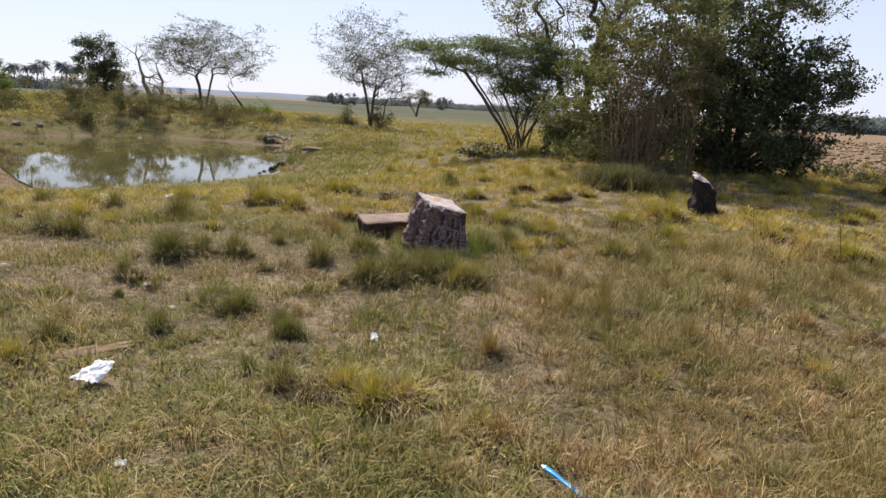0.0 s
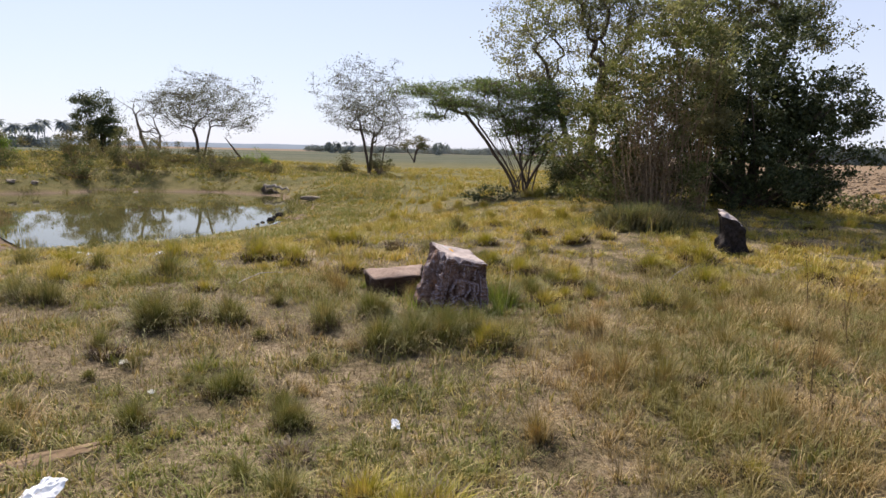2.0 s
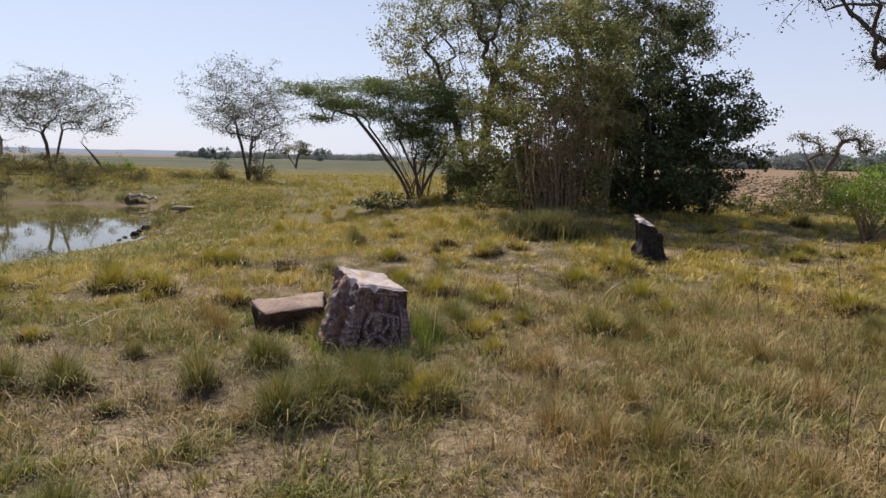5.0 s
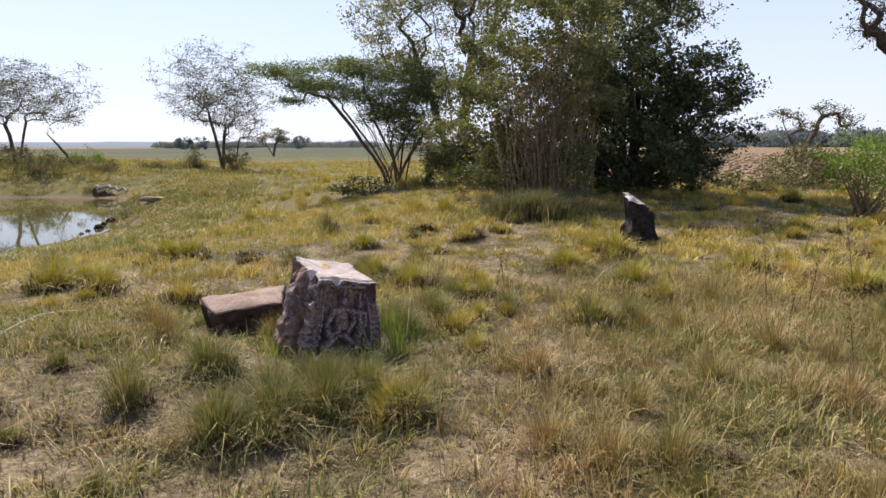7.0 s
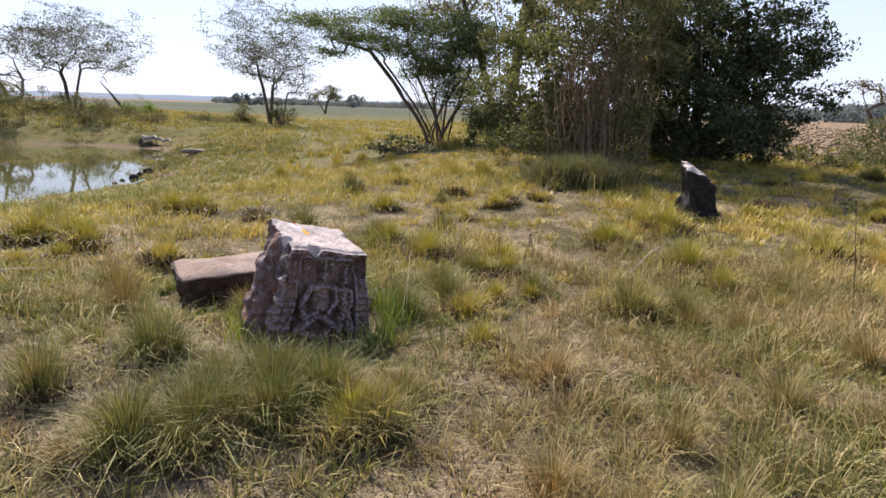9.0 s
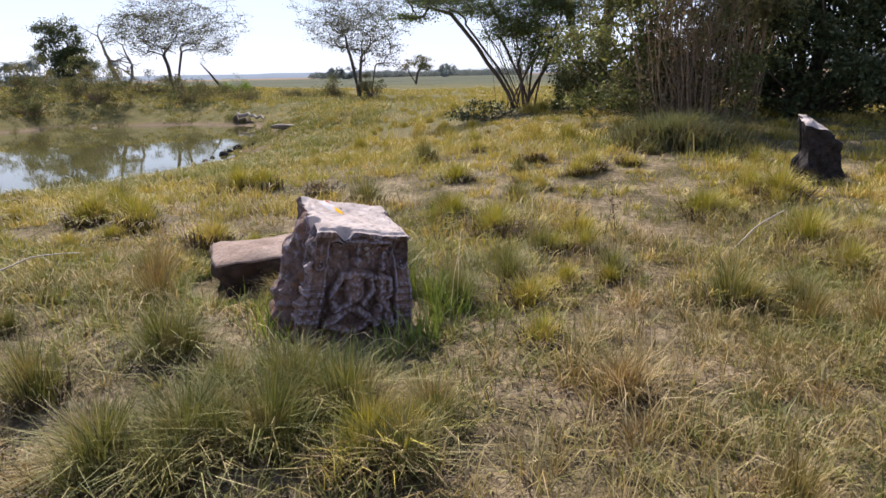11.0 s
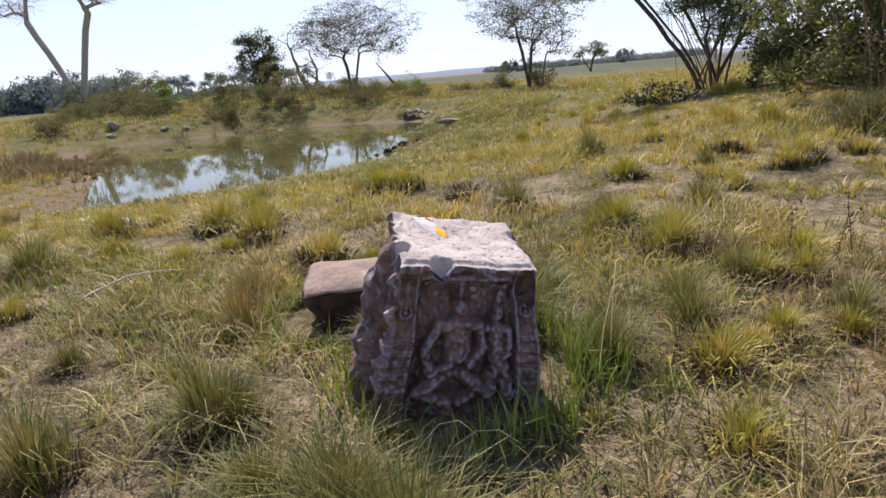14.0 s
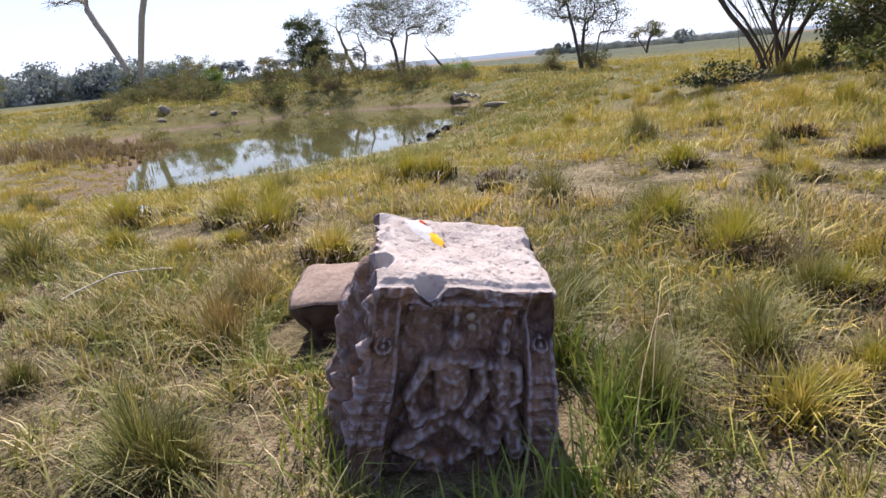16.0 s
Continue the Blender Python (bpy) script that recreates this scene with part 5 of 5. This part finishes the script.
SIDE_FIGURES = [(0.50, 0.84, 0.50, 0.82, 0.15, 0.060), (0.45, 0.72, 0.50, 0.64, 0.20, 0.085), (0.30, 0.76, 0.25, 0.60, 0.10, 0.060), (0.42, 0.50, 0.50, 0.46, 0.20, 0.095), (0.62, 0.60, 0.62, 0.45, 0.09, 0.070), (0.35, 0.36, 0.55, 0.32, 0.17, 0.090), (0.45, 0.20, 0.50, 0.16, 0.26, 0.085), (0.20, 0.45, 0.18, 0.30, 0.12, 0.060)]


def carved(side, u, v):
    if side == "top":
        rim = min(u, 1 - u, v, 1 - v)
        chip = max(0.0, noise.noise(Vector((u * 5, v * 5, 9))) - 0.05) * max(0.0, 1 - rim / 0.09)
        bite = math.hypot(u / 0.10, (v - 0.27) / 0.12)                        # piece broken out of the edge
        h = -0.10 * (1 - bite) ** 0.5 if bite < 1 else 0.0
        pits = min(0.0, noise.noise(Vector((u * 26, v * 26, 5))) + 0.35)
        return h - 0.012 * max(0.0, 1 - rim / 0.05) - 0.08 * chip + 0.008 * noise.noise(Vector((u * 3, v * 3, 3))) + 0.02 * pits
    if side == "front":
        ragged = 0.03 * noise.noise(Vector((u * 6, 0, 4)))
        panel = 0.16 < u < 0.85 and 0.2 < v < 0.90 + ragged
        h = -0.05 if panel else 0.0
        if v > 0.955 + ragged:
            h += 0.018                                                        # chipped lip under the top
        for line in (0.925, 0.885):
            h += 0.016 if abs(v - line - ragged * 0.5) < 0.011 and 0.2 < u < 0.82 else 0.0
        corner = math.hypot((u - 0.93) / 0.13, (v - 0.88) / 0.11)
        if corner < 1:
            h -= 0.10 * (1 - corner)                                          # broken corner
        if u < 0.16 or u > 0.85:
            for line, deep in ((0.40, 0.014), (0.47, 0.026), (0.53, 0.016), (0.58, 0.026), (0.63, 0.014)):
                h += deep if abs(v - line) < 0.014 else 0.0
            cu = 0.085 if u < 0.5 else 0.925
            h += 0.010 if abs(u - cu) > 0.055 else 0.0
            ring = math.hypot(u - cu, (v - 0.77) * 1.45)
            h += 0.022 if 0.028 < ring < 0.045 or ring < 0.014 else 0.0       # rosette
        best = 0.0
        for limb in DEITY + ATTENDANT:
            best = max(best, stroke(u, v - 0.05, *limb))
        if best > 0:
            h = max(h, best - 0.05 + 0.012 * noise.noise(Vector((u * 30, v * 40, 11))))
        if v < 0.3:
            h += (0.3 - v) / 0.3 * 0.09 * noise.noise(Vector((u * 6, v * 8, 1.5)))
        return h + 0.012 * noise.noise(Vector((u * 14, v * 16, 8))) + 0.008 * noise.noise(Vector((u * 30, v * 34, 2)))
    if side == "left":                                                        # u runs from the back to the front
        h = -0.03 if 0.70 < u < 0.80 or 0.86 < u < 0.91 else 0.0              # fluted border next to the front edge
        for line in (0.42, 0.5, 0.6, 0.74):
            h += 0.014 if abs(v - line) < 0.022 and u > 0.6 else 0.0
        best = 0.0
        for limb in SIDE_FIGURES:
            best = max(best, stroke(u, v, *limb))
        return h + best + 0.03 * noise.noise(Vector((u * 7, v * 10, 6))) + 0.014 * noise.noise(Vector((u * 18, v * 24, 6)))
    return 0.016 * noise.noise(Vector((u * 5, v * 5, 7)))


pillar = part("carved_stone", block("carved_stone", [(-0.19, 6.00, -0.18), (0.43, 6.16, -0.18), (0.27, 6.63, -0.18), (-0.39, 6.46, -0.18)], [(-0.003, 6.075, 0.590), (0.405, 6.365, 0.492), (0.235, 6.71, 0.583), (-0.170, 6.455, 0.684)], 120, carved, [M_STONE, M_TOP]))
tagged(pillar, "broken carved stone block with weathered relief figures, leaning in grass", "carved stone")


def smear(name, cx, cy, rx, ry, turn, material, label, seed, lift=0.004):
    """A thin irregular patch of powder on the top of the carved stone."""
    tri = [Vector((-0.003, 6.075, 0.590)), Vector((0.405, 6.365, 0.492)), Vector((-0.170, 6.455, 0.684))]
    nrm = (tri[1] - tri[0]).cross(tri[2] - tri[0]).normalized()
    top = lambda x, y: tri[0].z - (nrm.x * (x - tri[0].x) + nrm.y * (y - tri[0].y)) / nrm.z
    ray = lambda x, y: pillar_bvh.ray_cast(Vector((x, y, 2)), Vector((0, 0, -1)))[0]
    bm = bmesh.new()
    c, s = math.cos(turn), math.sin(turn)
    rings = []
    for k in range(5):
        row = []
        for i in range(28):
            a = i / 28 * 2 * math.pi
            r = (k + 0.02) / 4 * (1 + 0.38 * noise.noise(Vector((math.cos(a) * 1.6, math.sin(a) * 1.6, seed))) + 0.18 * noise.noise(Vector((math.cos(a) * 5, math.sin(a) * 5, seed + 4))))
            u, w = rx * r * math.cos(a), ry * r * math.sin(a)
            x, y = cx + u * c - w * s, cy + u * s + w * c
            hit = ray(x, y)
            z = (hit.z if hit else top(x, y)) + lift * (1 - 0.9 * (k / 4) ** 2)
            row.append(bm.verts.new((x, y, z)))
        rings.append(row)
    for a, b in zip(rings, rings[1:]):
        for i in range(28):
            bm.faces.new((a[i], b[i], b[(i + 1) % 28], a[(i + 1) % 28]))
    bm.faces.new(rings[0][::-1]).normal_flip()
    me = bpy.data.meshes.new(name)
    bm.to_mesh(me)
    bm.free()
    me.materials.append(material)
    return part(name, me, pillar, label)


from mathutils.bvhtree import BVHTree
pillar_bvh = BVHTree.FromPolygons([v.co[:] for v in pillar.data.vertices], [p.vertices[:] for p in pillar.data.polygons])
smear("powder_mark", -0.02, 6.43, 0.075, 0.03, -0.5, M_ASH, "white powder smear", 2.0, 0.003)
smear("powder_mark", 0.03, 6.415, 0.042, 0.018, -0.6, M_TURMERIC, "orange turmeric mark", 5.0, 0.004)
smear("powder_mark", -0.035, 6.475, 0.018, 0.008, -0.4, M_VERMILION, "red vermilion mark", 8.0, 0.004)


def slab_shape(side, u, v):
    if side == "top":
        rim = min(u, 1 - u, v, 1 - v)
        return -0.05 * max(0.0, 1 - rim / 0.26) ** 2 + 0.025 * noise.noise(Vector((u * 3, v * 3, 1)))
    corner = max(0.0, 1 - min(u, 1 - u) / 0.24) ** 2
    return -0.05 * max(0.0, 1 - (1 - v) / 0.2) ** 2 - 0.075 * corner - 0.09 * (1 - v) * (1.5 if side == "front" else 1.0) + smooth01((1 - v) / 0.3) * (0.05 * noise.noise(Vector((u * 3.2, v * 2.5, 5))) + 0.015 * noise.noise(Vector((u * 12, v * 9, 5))))


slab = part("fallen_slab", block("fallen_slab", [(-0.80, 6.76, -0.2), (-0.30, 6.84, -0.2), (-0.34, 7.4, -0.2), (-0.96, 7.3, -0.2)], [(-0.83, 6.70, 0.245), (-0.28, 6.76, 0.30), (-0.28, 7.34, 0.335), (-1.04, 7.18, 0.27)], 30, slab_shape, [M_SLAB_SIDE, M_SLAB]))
tagged(slab, "brown fallen stone slab with shade painted into its sides, beside carved block", "stone slab")


def standing_shape(side, u, v):
    if side == "top":
        return 0.035 * noise.noise(Vector((u * 2.5, v * 2.5, 4))) - 0.03 * max(0.0, 1 - min(u, 1 - u) / 0.2)
    waist = -0.05 * math.exp(-((v - 0.62) / 0.16) ** 2) if side == "left" else 0.0
    ledge = 0.05 * smooth01((0.5 - v) / 0.08) if side in ("left", "front") and (side == "left" or u < 0.3) else 0.0
    return waist + ledge + 0.05 * noise.noise(Vector((u * 3, v * 4, 2))) + 0.02 * noise.noise(Vector((u * 9, v * 11, 2)))


# darkened sides and pale top: shade and sunlight put into the two colours
upright = part("standing_stone", block("standing_stone", [(4.53, 10.46, -0.1), (4.94, 10.40, -0.1), (4.94, 10.68, -0.1), (4.55, 10.74, -0.1)], [(4.43, 10.38, 0.70), (4.78, 10.34, 0.53), (4.78, 10.60, 0.63), (4.45, 10.62, 0.81)], 24, standing_shape, [M_DARKSTONE, M_TOP]))
tagged(upright, "dark leaning stone marker with a pale top", "standing stone")


def rock(name, label, x, y, sx, sy, sz, material, category="rock", sink=0.3, group="", turn=0.0):
    bm = bmesh.new()
    bmesh.ops.create_icosphere(bm, subdivisions=3, radius=1.0)
    o = Vector((x, y, 1.7))
    for v in bm.verts:
        v.co *= 1 + 0.55 * noise.fractal(v.co * 0.9 + o, 1.0, 2.0, 4)
        v.co = Vector((v.co.x * sx, v.co.y * sy, v.co.z * sz))
    me = bpy.data.meshes.new(name)
    bm.to_mesh(me)
    bm.free()
    me.materials.append(material)
    z = max(land_at(x, y), WATER - 0.1)
    return tagged(part(name, me, None, "", pose(x, y, z + sz * (1 - sink) * 0.8, 0, 0, turn)), label, category, group)


for x, y, s, h in [(-23.6, 29.3, 0.34, 0.26), (-23.0, 28.4, 0.2, 0.1), (-21.3, 30.0, 0.2, 0.09), (-20.4, 30.4, 0.16, 0.08), (-25.4, 27.5, 0.18, 0.1), (-16.4, 32.2, 0.2, 0.08)]:
    rock("rock", "pale weathered rock on the pond bank", x, y, s, s * 0.8, h, M_PALEROCK, "rock", 0.75, "rocks on the pond bank")
for x, y, s in [(-6.1, 20.8, 0.12), (-6.2, 22.2, 0.13), (-6.25, 21.6, 0.09), (-6.4, 24.2, 0.12), (-6.6, 25.2, 0.1), (-6.15, 19.6, 0.09), (-6.1, 23.1, 0.1), (-6.2, 20.2, 0.08)]:
    rock("rock", "small dark stone at the water's edge", x, y, s, s, s * 0.7, M_DARKSTONE, "rock", 0.3, "stones at the water's edge")
rock("flat_stone", "brown flat stone sliver half buried in soil", -2.08, 2.86, 0.34, 0.06, 0.022, M_CLOD, "flat stone", 0.75, "", 38)
rock("flat_stone", "pale flat stone lying in the far grass", -6.3, 27.6, 0.5, 0.2, 0.1, M_PALEROCK, "flat stone", 0.3)


def stick(name, label, category, points, radius, material, group=""):
    pts = np.array(points, float)
    k = np.linspace(0, 1, 9)
    kk = k[:, None]
    if len(pts) == 4:
        line = (1 - kk) ** 3 * pts[0] + 3 * kk * (1 - kk) ** 2 * pts[1] + 3 * kk ** 2 * (1 - kk) * pts[2] + kk ** 3 * pts[3]
    else:
        line = np.stack([np.interp(k, np.linspace(0, 1, len(pts)), pts[:, i]) for i in range(3)], -1) + rng.normal(0, radius * 0.5, (9, 3))
    v, q = tubes([[(p, radius * (1 - 0.5 * f)) for p, f in zip(line, k)]], 6)
    return tagged(part(name, mesh_np(name, v, q, [], material, True)), label, category, group)


stick("fallen_log", "pale bleached log at the end of the pond", "log", [(-9.9, 32.9, land_at(-9.9, 32.9) + 0.12), (-9.3, 32.6, land_at(-9.3, 32.6) + 0.3), (-8.6, 32.4, land_at(-8.6, 32.4) + 0.08)], 0.10, M_BARK_PALE)
stick("fallen_log", "dark rotting log at the end of the pond", "log", [(-10.0, 32.6, land_at(-10, 32.6) + 0.05), (-9.0, 32.3, land_at(-9, 32.3) + 0.1)], 0.14, M_BARK)
stick("dry_stick", "pale bare stick leaning out of the grass", "stick", [(2.70, 7.84, land_at(2.7, 7.84) - 0.02), (2.85, 7.8, 0.16), (3.02, 7.76, 0.31)], 0.009, M_BARK_PALE)
stick("wooden_peg", "short brown wooden peg stuck in the soil", "peg", [(-1.37, 5.15, land_at(-1.37, 5.15) - 0.04), (-1.37, 5.15, 0.05), (-1.365, 5.15, 0.10)], 0.016, M_TWIG)
for x0, y0, x1, y1 in [(-6.6, 22.9, -5.9, 23.3), (-5.6, 8.9, -5.2, 9.3), (-2.4, 6.9, -2.0, 7.3)]:
    stick("dry_stick", "pale dry stalk lying in the grass", "stick", [(x0, y0, land_at(x0, y0) + 0.03), ((x0 + x1) / 2, (y0 + y1) / 2, land_at(x0, y0) + 0.12), (x1, y1, land_at(x1, y1) + 0.1)], 0.008, M_BARK_PALE)


def weed(x, y, h, label="dark dried weed stalk with withered seed heads"):
    """A dried upright weed: stalk, side twigs, withered heads."""
    root = empty("dry_weed", Matrix.Translation((x, y, land_at(x, y) - 0.02)))
    tagged(root, label, "dry weed", "dry weeds in the grass")
    paths, tips = [], []
    lean = rng.normal(0, 0.12, 2)
    k = np.linspace(0, 1, 9)
    line = np.stack([lean[0] * h * k, lean[1] * h * k, h * k], -1) + rng.normal(0, 0.006, (9, 3)) * k[:, None]
    paths.append([(p, 0.005 * (1.2 - f)) for p, f in zip(line, k)])
    for i in range(2, 9):
        for _ in range(2):
            d = unit(rng.normal(0, 1, 3) * np.array([1, 1, 0.4]) + np.array([0, 0, 0.7]))
            e = line[i] + d * h * rng.uniform(0.04, 0.16)
            paths.append([(line[i], 0.0025), (e, 0.0015)])
            tips.append(e)
            tips.append(line[i])
    v, q = tubes(paths, 5)
    part("stalk", mesh_np("stalk", v, q, [], M_WEED, True), root)
    at = np.repeat(np.array(tips), 2, 0) + rng.normal(0, 0.010, (len(tips) * 2, 3))
    v, q = leaves(at, np.full(len(at), 0.018))
    tagged(part("withered_head", mesh_np("withered_head", v, q, [], M_WEED), root), kind="stuff")


for x, y, h in [(3.9, 6.6, 0.85), (4.25, 6.55, 0.6), (5.2, 7.05, 0.95), (2.72, 3.22, 0.34), (2.46, 3.6, 0.3), (2.28, 3.7, 0.28), (6.3, 9.1, 0.8), (2.42, 3.78, 0.5), (3.2, 4.6, 0.4), (3.7, 6.1, 0.4), (1.75, 7.9, 0.4), (1.9, 8.1, 0.45), (1.55, 8.0, 0.35), (7.6, 9.9, 0.9), (3.5, 5.2, 0.45)]:
    weed(x, y, h)

# arching dead stalks in front of the carved stone
for x, y, dx, dy, h in [(0.08, 5.72, 0.22, 0.1, 0.24), (0.1, 5.7, -0.2, -0.05, 0.2), (-0.1, 5.75, -0.2, 0.1, 0.26), (0.15, 5.8, 0.28, 0.05, 0.2), (-0.3, 5.9, -0.15, 0.1, 0.3), (0.62, 6.3, 0.12, 0.1, 0.55), (0.66, 6.45, 0.05, 0.12, 0.6)]:
    z = land_at(x, y)
    stick("grass_stalk", "dry arching grass stalk before the carved stone", "grass stalk", [(x, y, z - 0.01), (x + dx * 0.35, y + dy * 0.35, z + h * 0.8), (x + dx * 0.7, y + dy * 0.7, z + h), (x + dx, y + dy, z + h * 0.5)], 0.0022, M_PEEL, "grass stalks at the stone")


# ---- litter ----
def crumpled(name, label, category, x, y, sx, sy, h, material, turn=0.0, seed=0.0, group=""):
    """A sheet of thin litter, crumpled, with thickness."""
    bm = bmesh.new()
    bmesh.ops.create_grid(bm, x_segments=12, y_segments=12, size=0.5)
    for v in bm.verts:
        q = Vector((v.co.x * 3.1, v.co.y * 3.1, seed))
        edge = 1 + 0.16 * noise.noise(q * 1.3 + Vector((9, 0, 0)))
        z = h * (0.25 + noise.noise(q) * 0.45 + 0.2 * noise.noise(q * 2.7)) + h * 0.55 * (v.co.y + 0.5) + h * 0.2 * (1 - 2 * abs(v.co.x))
        v.co = Vector((v.co.x * sx * edge, v.co.y * sy * edge, max(z, 0.004)))
    bmesh.ops.solidify(bm, geom=bm.faces[:], thickness=0.003)
    me = bpy.data.meshes.new(name)
    bm.to_mesh(me)
    bm.free()
    me.materials.append(material)
    return tagged(part(name, me, None, "", pose(x, y, land_at(x, y) + 0.03, 0, 0, turn)), label, category, group)


crumpled("plastic_bag", "crumpled white plastic bag on the short turf", "plastic bag", -1.76, 2.40, 0.15, 0.19, 0.075, M_WHITE, -15, 1.0)
crumpled("paper_scrap", "cream crumpled scrap lying on the soil", "litter", -2.36, 4.3, 0.07, 0.06, 0.03, M_PAPER, 20, 3.0, "litter scraps in the grass")
crumpled("paper_scrap", "small pale scrap on the turf", "litter", -1.92, 3.8, 0.04, 0.035, 0.02, M_PAPER, 50, 4.0, "litter scraps in the grass")
crumpled("paper_scrap", "pale torn scrap caught in grass", "litter", -0.24, 3.36, 0.05, 0.07, 0.04, M_WHITE, 10, 5.0, "litter scraps in the grass")
crumpled("paper_scrap", "white scrap lying in the meadow", "litter", -4.45, 9.35, 0.16, 0.12, 0.07, M_WHITE, 0, 6.0, "litter scraps in the grass")
crumpled("paper_scrap", "white scrap lying near the pond", "litter", -6.2, 10.5, 0.14, 0.12, 0.06, M_WHITE, 0, 7.0, "litter scraps in the grass")
crumpled("paper_scrap", "white scrap lying near the pond", "litter", -6.8, 11.2, 0.12, 0.1, 0.05, M_WHITE, 30, 8.0, "litter scraps in the grass")
crumpled("paper_scrap", "small white scrap on the ground", "litter", -1.15, 1.55, 0.05, 0.03, 0.02, M_PAPER, 30, 9.0, "litter scraps in the grass")
crumpled("dry_husk", "curled pale dry husk on worn soil", "husk", -3.75, 4.35, 0.26, 0.06, 0.06, M_PEEL, 40, 10.0)


def tube_litter():
    root = empty("plastic_tube", pose(0.79, 1.77, land_at(0.79, 1.77) + 0.035, 0, 0, -58))
    tagged(root, "blue plastic tube with a clear cap dropped in grass", "plastic litter")
    v, q = tubes([[((0.03 + 0.26 * k, 0, 0), 0.014 + 0.002 * math.sin(k * 9)) for k in np.linspace(0, 1, 9)]], 12)
    part("tube", mesh_np("tube", v, q, [], M_BLUE, True), root)
    v, q = tubes([[((0.0, 0, 0), 0.004), ((0.004, 0, 0), 0.010), ((0.028, 0, 0), 0.012), ((0.034, 0, 0), 0.012)]], 12)
    part("cap", mesh_np("cap", v, q, [], M_WHITE, True), root, "whitish cap")


tube_litter()
# white blossom offerings on the carved relief
for x, y, z, r in [(0.215, 6.185, 0.462, 0.013), (0.22, 6.175, 0.435, 0.012)]:
    bm = bmesh.new()
    bmesh.ops.create_icosphere(bm, subdivisions=2, radius=r)
    for v in bm.verts:
        v.co *= 1 + 0.25 * noise.noise(v.co * 120)
        v.co.z *= 0.8
    me = bpy.data.meshes.new("pale_pebble")
    bm.to_mesh(me)
    bm.free()
    me.materials.append(M_PALEROCK)
    part("pale_pebble", me, pillar, "small pale pebble", Matrix.Translation((x, y, z)))
